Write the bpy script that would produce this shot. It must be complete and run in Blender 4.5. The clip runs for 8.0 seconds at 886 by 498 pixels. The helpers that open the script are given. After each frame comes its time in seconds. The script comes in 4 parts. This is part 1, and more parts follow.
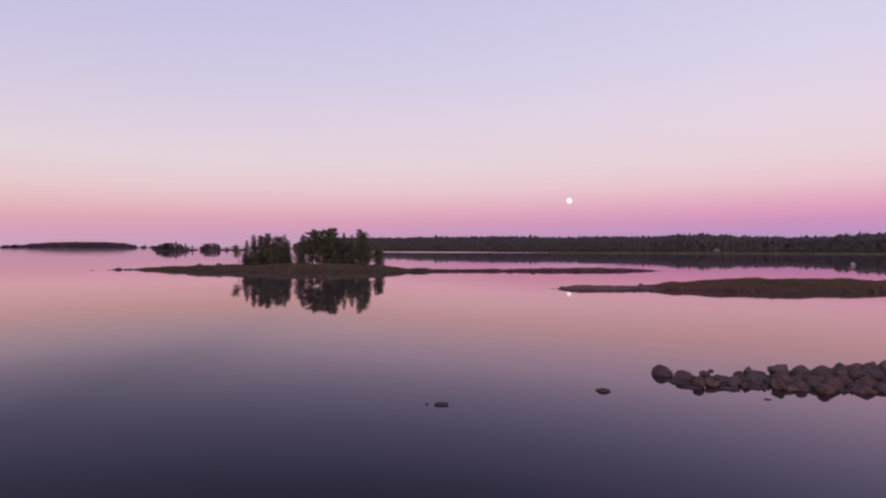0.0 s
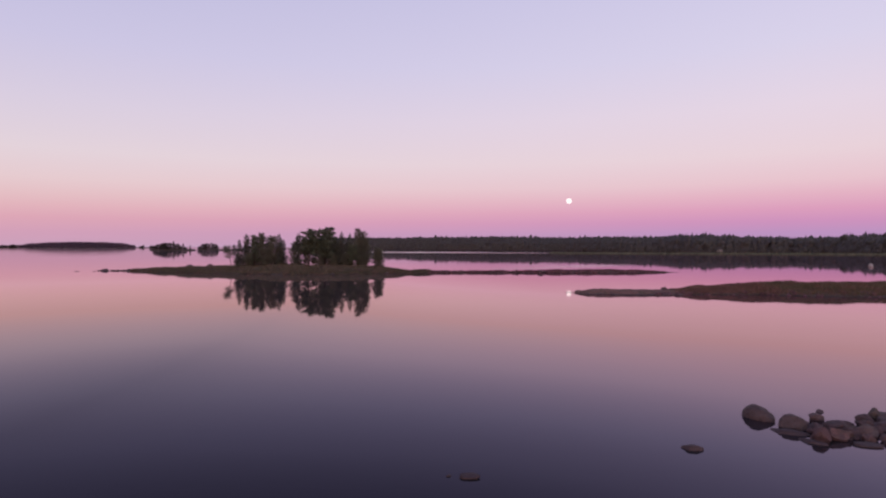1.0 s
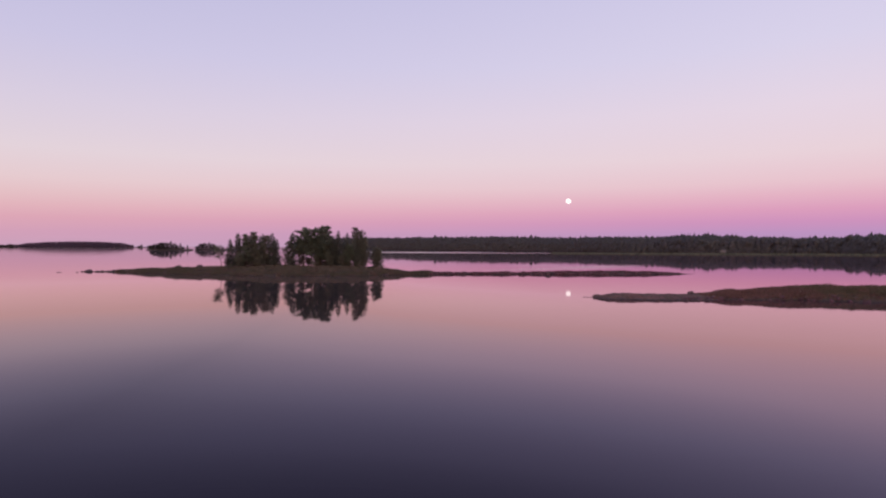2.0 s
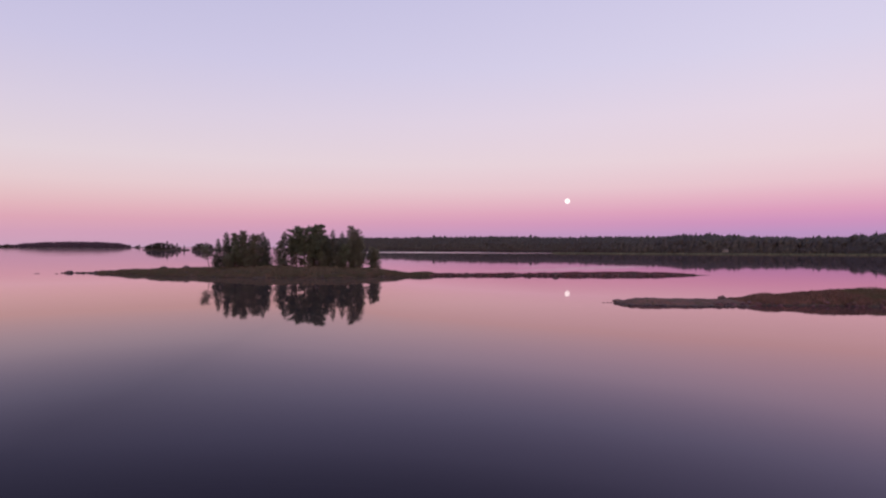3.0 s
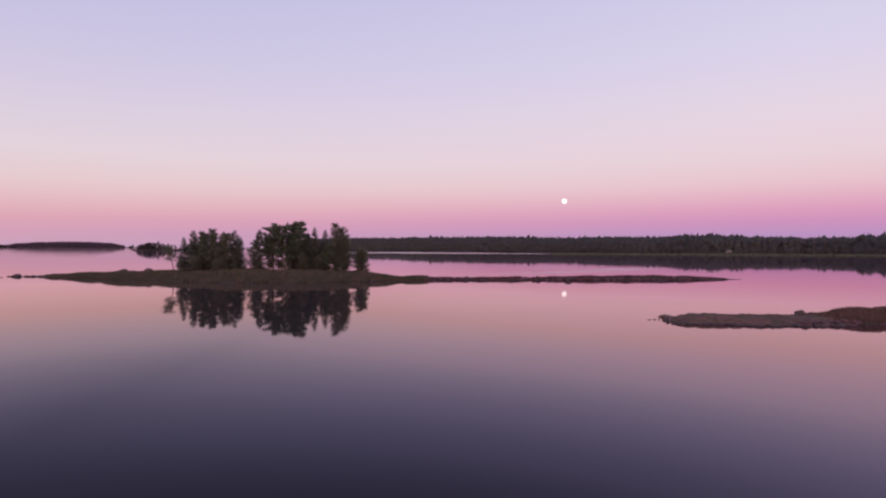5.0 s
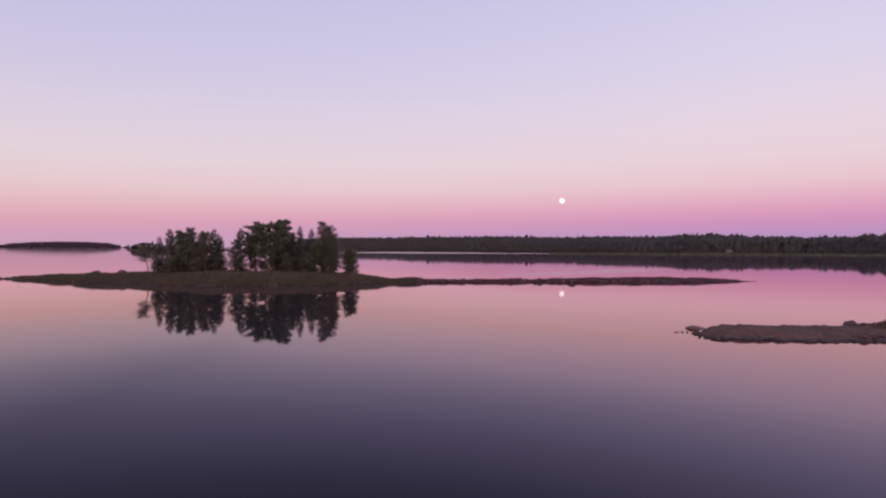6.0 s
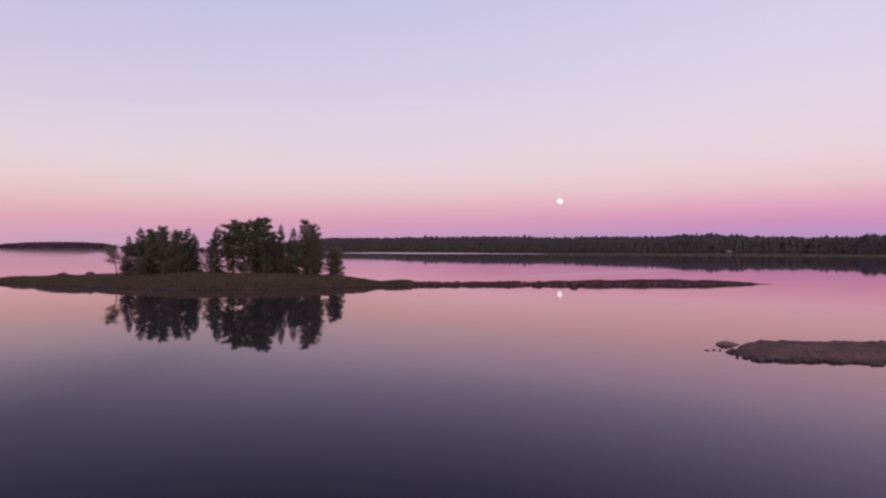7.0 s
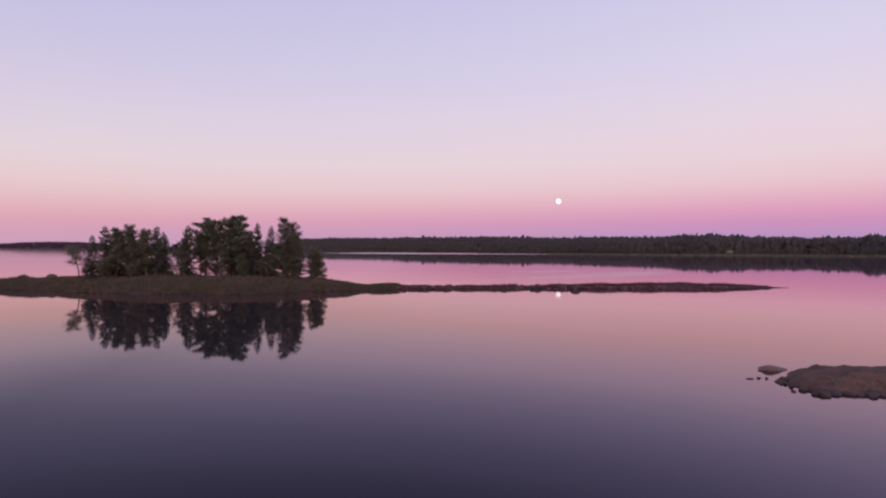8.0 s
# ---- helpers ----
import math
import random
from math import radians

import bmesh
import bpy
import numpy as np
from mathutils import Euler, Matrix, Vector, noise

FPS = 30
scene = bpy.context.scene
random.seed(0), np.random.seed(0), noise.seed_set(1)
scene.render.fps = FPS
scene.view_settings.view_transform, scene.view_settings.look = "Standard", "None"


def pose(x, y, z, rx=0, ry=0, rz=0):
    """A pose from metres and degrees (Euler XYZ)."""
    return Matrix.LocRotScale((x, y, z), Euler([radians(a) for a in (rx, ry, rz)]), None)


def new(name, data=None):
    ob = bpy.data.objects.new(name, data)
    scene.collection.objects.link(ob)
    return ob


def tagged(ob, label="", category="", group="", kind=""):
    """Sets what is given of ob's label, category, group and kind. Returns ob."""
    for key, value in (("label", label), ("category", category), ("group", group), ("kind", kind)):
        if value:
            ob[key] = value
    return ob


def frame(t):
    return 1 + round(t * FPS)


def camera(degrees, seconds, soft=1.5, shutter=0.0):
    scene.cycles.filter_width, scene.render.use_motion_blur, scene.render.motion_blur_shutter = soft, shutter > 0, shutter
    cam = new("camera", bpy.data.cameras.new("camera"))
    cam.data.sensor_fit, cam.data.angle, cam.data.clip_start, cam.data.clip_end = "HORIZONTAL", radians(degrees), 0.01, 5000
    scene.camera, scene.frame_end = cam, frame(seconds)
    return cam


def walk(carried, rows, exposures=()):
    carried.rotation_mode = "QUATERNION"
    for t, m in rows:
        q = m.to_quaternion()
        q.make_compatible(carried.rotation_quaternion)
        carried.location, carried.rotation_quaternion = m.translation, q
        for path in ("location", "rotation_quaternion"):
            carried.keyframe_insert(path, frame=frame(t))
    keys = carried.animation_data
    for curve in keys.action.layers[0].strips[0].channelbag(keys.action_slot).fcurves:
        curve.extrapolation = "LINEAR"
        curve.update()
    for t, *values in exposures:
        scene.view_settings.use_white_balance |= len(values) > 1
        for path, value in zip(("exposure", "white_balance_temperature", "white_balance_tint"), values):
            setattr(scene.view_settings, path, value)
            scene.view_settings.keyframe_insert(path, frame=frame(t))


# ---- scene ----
cam = camera(74.6, 8.0, soft=2.25)
METRES, EYE, TILT, LEAN, TURN = 66.0, 7.0, -0.28, 0.0, 0.0
ROWS = [
    (0.0, 0.0, 0.0, 0.0, -0.0, 0.0, -0.0),
    (0.5, -0.007, 0.0608, 0.0001, -0.03, 0.01, -0.01),
    (1.0, -0.0136, 0.1222, 0.0002, -0.06, 0.02, -0.03),
    (1.5, -0.0199, 0.1836, 0.0002, -0.09, 0.03, -0.07),
    (3.0, -0.0332, 0.3723, -0.0001, -0.27, 0.03, -0.07),
    (3.5, -0.0352, 0.4349, -0.0004, -0.32, 0.04, -0.07),
    (4.0, -0.036, 0.4984, -0.0004, -0.43, 0.04, -0.08),
    (4.5, -0.0352, 0.5616, 0.0003, -0.51, 0.06, -0.09),
    (6.0, -0.0234, 0.7486, 0.002, -0.83, 0.03, -0.06),
    (6.5, -0.0156, 0.8104, 0.0019, -0.95, 0.04, -0.06),
    (7.0, -0.0055, 0.8712, 0.0023, -1.03, 0.06, -0.07),
    (7.5, 0.0051, 0.9333, 0.0031, -1.1, 0.05, -0.08),
    (8.0, 0.0172, 0.9946, 0.0035, -1.17, 0.07, -0.09),
]
walk(cam, [(t, pose(0, 0, EYE, TILT, LEAN, TURN) @ pose(METRES * x, METRES * y, METRES * z, 90 + pitch, roll, yaw)) for t, x, y, z, yaw, pitch, roll in ROWS])

# ---- world: clear dusk sky, the sun just set behind the camera ----
def ramp_node(nt, stops, fac):
    n = nt.nodes.new("ShaderNodeValToRGB")
    r = n.color_ramp
    while len(r.elements) < len(stops):
        r.elements.new(0.5)
    for e, (p, c) in zip(r.elements, stops):
        e.position, e.color = p, (*c, 1)
    nt.links.new(fac, n.inputs["Fac"])
    return n.outputs["Color"]


def srgb(r, g, b):
    return tuple((v / 255 / 12.92) if v <= 10 else ((v / 255 + 0.055) / 1.055) ** 2.4 for v in (r, g, b))


def math_node(nt, op, a, b=None, clamp=False):
    n = nt.nodes.new("ShaderNodeMath")
    n.operation, n.use_clamp = op, clamp
    for i, v in enumerate((a, b)):
        if v is None:
            continue
        if isinstance(v, (int, float)):
            n.inputs[i].default_value = v
        else:
            nt.links.new(v, n.inputs[i])
    return n.outputs[0]


def mix_node(nt, fac, a, b, mode="MIX"):
    n = nt.nodes.new("ShaderNodeMix")
    n.data_type, n.blend_type = "RGBA", mode
    for slot, v in ((0, fac), (6, a), (7, b)):
        if isinstance(v, (int, float)):
            n.inputs[slot].default_value = v
        elif isinstance(v, tuple):
            n.inputs[slot].default_value = (*v, 1)
        else:
            nt.links.new(v, n.inputs[slot])
    return n.outputs[2]


def build_world():
    w = bpy.data.worlds.new("dusk_sky")
    scene.world = w
    w.use_nodes = True
    nt = w.node_tree
    nt.nodes.clear()
    tc = nt.nodes.new("ShaderNodeTexCoord")
    sep = nt.nodes.new("ShaderNodeSeparateXYZ")
    nt.links.new(tc.outputs["Generated"], sep.inputs[0])
    x, y, z = sep.outputs
    elev = math_node(nt, "ARCSINE", z)
    # elevation 0..90 degrees on 0..1, stretched near the horizon by a square root
    e = math_node(nt, "SQRT", math_node(nt, "MULTIPLY", elev, 2 / math.pi, True), None)

    def at(deg):
        return math.sqrt(max(deg, 0) / 90)
    cool = ramp_node(nt, [(at(d), srgb(*c)) for d, c in SKY_EAST], e)
    warm = ramp_node(nt, [(at(d), srgb(*c)) for d, c in SKY_NORTH], e)
    glow = ramp_node(nt, [(at(d), srgb(*c)) for d, c in SKY_WEST], e)
    # azimuth: warmer to the side, brightest over the set sun
    side = math_node(nt, "MULTIPLY_ADD", x, -0.85)
    side.node.inputs[2].default_value = 0.42
    side.node.use_clamp = True
    sky = mix_node(nt, side, cool, warm)
    back = math_node(nt, "MULTIPLY", y, -1.0, True)
    glow = mix_node(nt, 1.0, glow, (GLOW, GLOW, GLOW), "MULTIPLY")
    sky = mix_node(nt, back, sky, glow)
    bg = nt.nodes.new("ShaderNodeBackground")
    nt.links.new(sky, bg.inputs["Color"])
    bg.inputs["Strength"].default_value = 1.0
    out = nt.nodes.new("ShaderNodeOutputWorld")
    nt.links.new(bg.outputs[0], out.inputs[0])


GLOW = 2.9
SKY_EAST = [(0, (180, 147, 186)), (1.2, (188, 147, 192)), (2.2, (206, 147, 189)), (3.2, (220, 158, 189)), (4.4, (228, 178, 196)),
            (5.6, (232, 196, 206)), (8, (233, 210, 218)), (12, (229, 213, 228)), (17, (217, 210, 234)),
            (24, (207, 202, 232)), (45, (150, 155, 200)), (90, (105, 115, 165))]
SKY_NORTH = [(0, (198, 162, 188)), (1.2, (212, 161, 184)), (2.4, (222, 168, 182)), (3.4, (227, 182, 189)), (4.4, (229, 194, 198)),
             (5.6, (230, 204, 208)), (8, (227, 211, 219)), (12, (216, 205, 224)), (17, (202, 196, 226)),
             (24, (188, 185, 220)), (45, (145, 150, 198)), (90, (105, 115, 165))]
SKY_WEST = [(0, (255, 160, 122)), (4, (255, 186, 148)), (10, (250, 206, 182)), (20, (226, 207, 210)),
            (35, (185, 190, 215)), (60, (135, 145, 190)), (90, (105, 115, 165))]
build_world()


# ---- materials ----
def material(name, rough=0.8, spec=0.3):
    m = bpy.data.materials.new(name)
    m.use_nodes = True
    nt = m.node_tree
    b = nt.nodes["Principled BSDF"]
    b.inputs["Roughness"].default_value = rough
    b.inputs["Specular IOR Level"].default_value = spec
    return m, nt, b


def noise_node(nt, scale, detail=4.0, vec=None, rough=0.55):
    n = nt.nodes.new("ShaderNodeTexNoise")
    n.inputs["Scale"].default_value, n.inputs["Detail"].default_value, n.inputs["Roughness"].default_value = scale, detail, rough
    if vec is not None:
        nt.links.new(vec, n.inputs["Vector"])
    return n.outputs["Fac"]


def position(nt):
    return nt.nodes.new("ShaderNodeNewGeometry").outputs["Position"]


def local(nt):
    return nt.nodes.new("ShaderNodeTexCoord").outputs["Object"]


def bump(nt, b, height, strength, distance):
    n = nt.nodes.new("ShaderNodeBump")
    n.inputs["Strength"].default_value, n.inputs["Distance"].default_value = strength, distance
    nt.links.new(height, n.inputs["Height"])
    nt.links.new(n.outputs[0], b.inputs["Normal"])


def blend_material(name, a, c, d, scale, rough=0.85, fine=8.0, relief=0.0, island=0.0, spec=0.25, thin=0.0):
    """Three colours mixed by a coarse and a fine noise, with a relief and a variation from piece to piece."""
    m, nt, b = material(name, rough, spec)
    v = local(nt)
    coarse = ramp_node(nt, [(0.38, a), (0.62, c)], noise_node(nt, scale, 3, v))
    finen = noise_node(nt, scale * fine, 5, v)
    k = nt.nodes.new("ShaderNodeMapRange")
    k.inputs["From Min"].default_value, k.inputs["From Max"].default_value = 0.45, 0.7
    nt.links.new(finen, k.inputs["Value"])
    col = mix_node(nt, k.outputs[0], coarse, d)
    if island:
        g = nt.nodes.new("ShaderNodeNewGeometry").outputs["Random Per Island"]
        val = nt.nodes.new("ShaderNodeMapRange")
        val.inputs["To Min"].default_value, val.inputs["To Max"].default_value = 1 - island, 1 + island
        nt.links.new(g, val.inputs["Value"])
        hs = nt.nodes.new("ShaderNodeHueSaturation")
        nt.links.new(val.outputs[0], hs.inputs["Value"])
        nt.links.new(col, hs.inputs["Color"])
        col = hs.outputs[0]
    nt.links.new(col, b.inputs["Base Color"])
    if thin:
        tr = nt.nodes.new("ShaderNodeBsdfTranslucent")
        nt.links.new(col, tr.inputs["Color"])
        mx = nt.nodes.new("ShaderNodeMixShader")
        mx.inputs[0].default_value = thin
        nt.links.new(b.outputs[0], mx.inputs[1])
        nt.links.new(tr.outputs[0], mx.inputs[2])
        nt.links.new(mx.outputs[0], nt.nodes["Material Output"].inputs[0])
    if relief:
        bump(nt, b, finen, 0.6, relief)
    return m


def rock_material():
    """Granite: each stone of its own hue, with black and olive growths of lichen, rusty stains and a mineral grain."""
    m, nt, b = material("granite", 0.8, 0.25)
    v = local(nt)
    oi = nt.nodes.new("ShaderNodeObjectInfo").outputs["Random"]
    base = ramp_node(nt, [(0.0, (0.056, 0.031, 0.035)), (0.18, (0.113, 0.053, 0.054)), (0.36, (0.068, 0.053, 0.038)), (0.52, (0.093, 0.062, 0.073)),
                          (0.68, (0.056, 0.033, 0.038)), (0.84, (0.132, 0.068, 0.065)), (1.0, (0.078, 0.053, 0.060))], oi)
    # every stone samples its own stretch of the pattern
    mp = nt.nodes.new("ShaderNodeMapping")
    nt.links.new(v, mp.inputs["Vector"])
    nt.links.new(math_node(nt, "MULTIPLY", oi, 40.0), mp.inputs["Location"])
    v = mp.outputs[0]
    rust = ramp_node(nt, [(0.50, (0, 0, 0)), (0.64, (0.7, 0.7, 0.7))], noise_node(nt, 1.6, 4, v, 0.65))
    col = mix_node(nt, rust, base, (0.088, 0.042, 0.034))
    blot = ramp_node(nt, [(0.46, (0, 0, 0)), (0.58, (0.65, 0.65, 0.65))], noise_node(nt, 2.6, 5, v, 0.7))
    col = mix_node(nt, blot, col, (0.030, 0.020, 0.021))
    lich = ramp_node(nt, [(0.56, (0, 0, 0)), (0.66, (0.6, 0.6, 0.6))], noise_node(nt, 5.0, 5, v, 0.7))
    col = mix_node(nt, lich, col, (0.086, 0.068, 0.052))
    grain = noise_node(nt, 60, 3, v)
    col = mix_node(nt, ramp_node(nt, [(0.4, (0, 0, 0)), (0.7, (0.3, 0.3, 0.3))], grain), col, (0.085, 0.062, 0.064))
    nt.links.new(col, b.inputs["Base Color"])
    h = math_node(nt, "ADD", noise_node(nt, 4, 7, v, 0.65), math_node(nt, "MULTIPLY", grain, 0.15))
    bump(nt, b, h, 0.9, 0.12)
    return m


def crag_material():
    """Weathered bedrock: grey-brown, with reddish, olive and blackish growths of lichen in uneven patches."""
    m, nt, b = material("lichened_rock", 0.9, 0.2)
    v = local(nt)
    col = ramp_node(nt, [(0.36, (0.098, 0.053, 0.045)), (0.5, (0.136, 0.073, 0.062)), (0.64, (0.160, 0.081, 0.068))], noise_node(nt, 0.7, 4, v))
    moss = ramp_node(nt, [(0.50, (0, 0, 0)), (0.60, (0.8, 0.8, 0.8))], noise_node(nt, 1.1, 5, v, 0.65))
    col = mix_node(nt, moss, col, (0.083, 0.063, 0.040))
    dark = ramp_node(nt, [(0.54, (0, 0, 0)), (0.64, (0.85, 0.85, 0.85))], noise_node(nt, 2.6, 5, v, 0.7))
    col = mix_node(nt, dark, col, (0.045, 0.031, 0.029))
    pale = ramp_node(nt, [(0.60, (0, 0, 0)), (0.68, (0.6, 0.6, 0.6))], noise_node(nt, 5.0, 4, v, 0.7))
    col = mix_node(nt, pale, col, (0.150, 0.098, 0.088))
    nt.links.new(col, b.inputs["Base Color"])
    bump(nt, b, noise_node(nt, 1.6, 8, v, 0.65), 0.9, 0.5)
    return m


def water_material(name, rough, ripple, dist):
    """Dark water: a mirror painted warm at grazing angles over a nearly black body."""
    m = bpy.data.materials.new(name)
    m.use_nodes = True
    nt = m.node_tree
    nt.nodes.clear()
    v = position(nt)
    mp = nt.nodes.new("ShaderNodeMapping")
    mp.inputs["Scale"].default_value = (0.35, 1.0, 1.0)
    nt.links.new(v, mp.inputs["Vector"])
    h = math_node(nt, "ADD", noise_node(nt, 0.9, 3, mp.outputs[0]), math_node(nt, "MULTIPLY", noise_node(nt, 0.16, 2, mp.outputs[0]), 2.0))
    bn = nt.nodes.new("ShaderNodeBump")
    bn.inputs["Strength"].default_value, bn.inputs["Distance"].default_value = ripple, dist
    nt.links.new(h, bn.inputs["Height"])
    body = nt.nodes.new("ShaderNodeBsdfDiffuse")
    deep = mix_node(nt, noise_node(nt, 0.012, 2, v), (0.0104, 0.0106, 0.0114), (0.0122, 0.0120, 0.0134))
    nt.links.new(deep, body.inputs["Color"])
    gloss = nt.nodes.new("ShaderNodeBsdfGlossy")
    gloss.inputs["Roughness"].default_value = rough
    fr = nt.nodes.new("ShaderNodeFresnel")
    # reflection strength painted by x: weaker to the west, stronger to the east
    gloss_by_x = nt.nodes.new("ShaderNodeMapRange")
    gloss_by_x.inputs["From Min"].default_value, gloss_by_x.inputs["From Max"].default_value = -14.0, 18.0
    gloss_by_x.inputs["To Min"].default_value, gloss_by_x.inputs["To Max"].default_value = 1.065, 1.178
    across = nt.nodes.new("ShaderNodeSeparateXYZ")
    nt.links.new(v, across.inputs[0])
    nt.links.new(math_node(nt, "ADD", across.outputs[0], math_node(nt, "MULTIPLY", noise_node(nt, 0.02, 2, v), 6.0)), gloss_by_x.inputs["Value"])
    nt.links.new(gloss_by_x.outputs[0], fr.inputs["IOR"])
    for node in (body, gloss, fr):
        nt.links.new(bn.outputs[0], node.inputs["Normal"])
    mx = nt.nodes.new("ShaderNodeAddShader")
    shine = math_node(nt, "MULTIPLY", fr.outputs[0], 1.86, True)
    # reflection colour painted by view angle: dim and cool steeply, reddish at grazing
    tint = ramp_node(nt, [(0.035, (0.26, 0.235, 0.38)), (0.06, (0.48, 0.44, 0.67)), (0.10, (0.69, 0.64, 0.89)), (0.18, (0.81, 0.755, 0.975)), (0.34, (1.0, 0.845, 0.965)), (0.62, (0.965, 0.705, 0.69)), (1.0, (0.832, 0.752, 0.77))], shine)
    # reflected sky painted redder and dimmer towards the east
    east_tint = math_node(nt, "DIVIDE", math_node(nt, "SUBTRACT", gloss_by_x.outputs[0], 1.065), 0.113, True)
    tint = mix_node(nt, 1.0, tint, mix_node(nt, east_tint, (0.99, 1.0, 0.98), (0.875, 0.795, 0.82)), "MULTIPLY")
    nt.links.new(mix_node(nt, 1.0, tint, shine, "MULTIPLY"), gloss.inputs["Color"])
    # body colour added at every angle, a painted veil that lifts dark reflections
    nt.links.new(body.outputs[0], mx.inputs[0])
    nt.links.new(gloss.outputs[0], mx.inputs[1])
    out = nt.nodes.new("ShaderNodeOutputMaterial")
    nt.links.new(mx.outputs[0], out.inputs[0])
    return m


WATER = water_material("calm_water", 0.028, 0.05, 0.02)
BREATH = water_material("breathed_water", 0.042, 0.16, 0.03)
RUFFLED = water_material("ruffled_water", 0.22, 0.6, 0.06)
ROCK = rock_material()
DARKROCK = blend_material("dark_wet_rock", (0.038, 0.024, 0.025), (0.058, 0.037, 0.038), (0.070, 0.046, 0.045), 2.0, 0.7, 6, 0.08)
WETROCK = blend_material("wet_shore_rock", (0.056, 0.025, 0.029), (0.084, 0.038, 0.044), (0.104, 0.049, 0.056), 0.8, 0.75, 6, 0.1, 0.3)
SOIL = blend_material("turf", (0.036, 0.026, 0.020), (0.050, 0.036, 0.027), (0.060, 0.041, 0.033), 0.35, 0.95, 7, 0.12)
SHINGLE = blend_material("stony_shore", (0.030, 0.020, 0.018), (0.044, 0.029, 0.026), (0.024, 0.017, 0.017), 0.9, 0.9, 6, 0.15)
CRAG = crag_material()
GRASS = blend_material("meadow_grass", (0.072, 0.060, 0.035), (0.100, 0.068, 0.045), (0.122, 0.064, 0.052), 0.12, 0.8, 5, 0, 0.25)
MEADOW = blend_material("olive_meadow", (0.064, 0.059, 0.038), (0.089, 0.070, 0.049), (0.104, 0.066, 0.054), 0.12, 0.8, 5, 0, 0.18)
# purple haze of distance is put into this wood's base colour
ISLEWOOD = blend_material("distant_wood_hazed", (0.050, 0.027, 0.039), (0.058, 0.032, 0.044), (0.053, 0.029, 0.044), 0.015, 0.85, 9, 0, 0.1)
WITHERED = blend_material("withered_grass", (0.110, 0.058, 0.050), (0.142, 0.073, 0.064), (0.092, 0.057, 0.045), 0.3, 0.85, 5, 0, 0.3)
HEATH = blend_material("red_brown_heath", (0.088, 0.031, 0.041), (0.112, 0.040, 0.052), (0.076, 0.034, 0.040), 0.3, 0.85, 5, 0, 0.35)
REED = blend_material("reeds", (0.085, 0.092, 0.058), (0.11, 0.11, 0.072), (0.075, 0.082, 0.052), 0.02, 0.8, 8, 0, 0.2)
NEEDLE = blend_material("spruce_needles", (0.117, 0.131, 0.101), (0.156, 0.163, 0.120), (0.180, 0.167, 0.146), 0.7, 0.7, 4, 0, 0.35, 0.25, 0.6)
PINE = blend_material("pine_needles", (0.117, 0.138, 0.089), (0.151, 0.168, 0.105), (0.184, 0.175, 0.128), 0.6, 0.7, 4, 0, 0.35, 0.25, 0.6)
LEAF = blend_material("birch_leaves", (0.132, 0.136, 0.090), (0.167, 0.165, 0.106), (0.195, 0.165, 0.135), 0.8, 0.6, 4, 0, 0.35, 0.25, 0.6)
BARK = blend_material("dark_bark", (0.050, 0.038, 0.030), (0.085, 0.064, 0.050), (0.035, 0.028, 0.024), 3.0, 0.95, 6, 0.03)
PINEBARK = blend_material("pine_bark", (0.066, 0.042, 0.030), (0.090, 0.056, 0.038), (0.042, 0.032, 0.027), 2.5, 0.9, 6, 0.03)
BIRCHBARK = blend_material("birch_bark", (0.13, 0.11, 0.10), (0.17, 0.145, 0.13), (0.06, 0.05, 0.045), 2.0, 0.8, 6, 0.02)
FOREST = blend_material("far_forest", (0.046, 0.041, 0.038), (0.052, 0.047, 0.040), (0.049, 0.041, 0.042), 0.015, 0.85, 9, 0, 0.06)
PAINT = blend_material("weathered_paint", (0.16, 0.14, 0.115), (0.19, 0.165, 0.135), (0.13, 0.115, 0.10), 0.5, 0.8, 5)
ROOF = blend_material("roof_sheet", (0.10, 0.075, 0.07), (0.13, 0.10, 0.09), (0.09, 0.07, 0.065), 0.5, 0.6, 5)
SLABROCK = blend_material("dry_slab_rock", (0.129, 0.080, 0.074), (0.176, 0.110, 0.102), (0.103, 0.068, 0.062), 2.0, 0.8, 6, 0.08)
PALE = blend_material("pale_stone", (0.24, 0.21, 0.20), (0.32, 0.28, 0.27), (0.17, 0.15, 0.145), 1.2, 0.8, 5, 0.05)


def moon_material():
    m = bpy.data.materials.new("moonlight")
    m.use_nodes = True
    nt = m.node_tree
    nt.nodes.clear()
    em = nt.nodes.new("ShaderNodeEmission")
    v = nt.nodes.new("ShaderNodeTexCoord").outputs["Object"]
    col = ramp_node(nt, [(0.40, (1.0, 0.97, 0.93)), (0.62, (0.80, 0.76, 0.74))], noise_node(nt, 0.045, 3, v))
    nt.links.new(col, em.inputs["Color"])
    em.inputs["Strength"].default_value = MOON_POWER
    out = nt.nodes.new("ShaderNodeOutputMaterial")
    nt.links.new(em.outputs[0], out.inputs[0])
    return m


MOON_POWER = 1.6
MOON = moon_material()


# ---- mesh helpers ----
def mesh_from(name, verts, faces, mat, smooth=False):
    me = bpy.data.meshes.new(name)
    me.from_pydata([tuple(v) for v in verts], [], [tuple(f) for f in faces])
    me.materials.append(mat)
    if smooth:
        me.polygons.foreach_set("use_smooth", [True] * len(me.polygons))
    me.update()
    return me


def part(name, me, parent, label=""):
    ob = new(name, me)
    ob.parent = parent
    return tagged(ob, label)


def empty(name, x, y, z, turn=0.0):
    ob = new(name)
    ob.empty_display_size = 0.5
    ob.matrix_basis = pose(x, y, z, 0, 0, turn)
    return ob


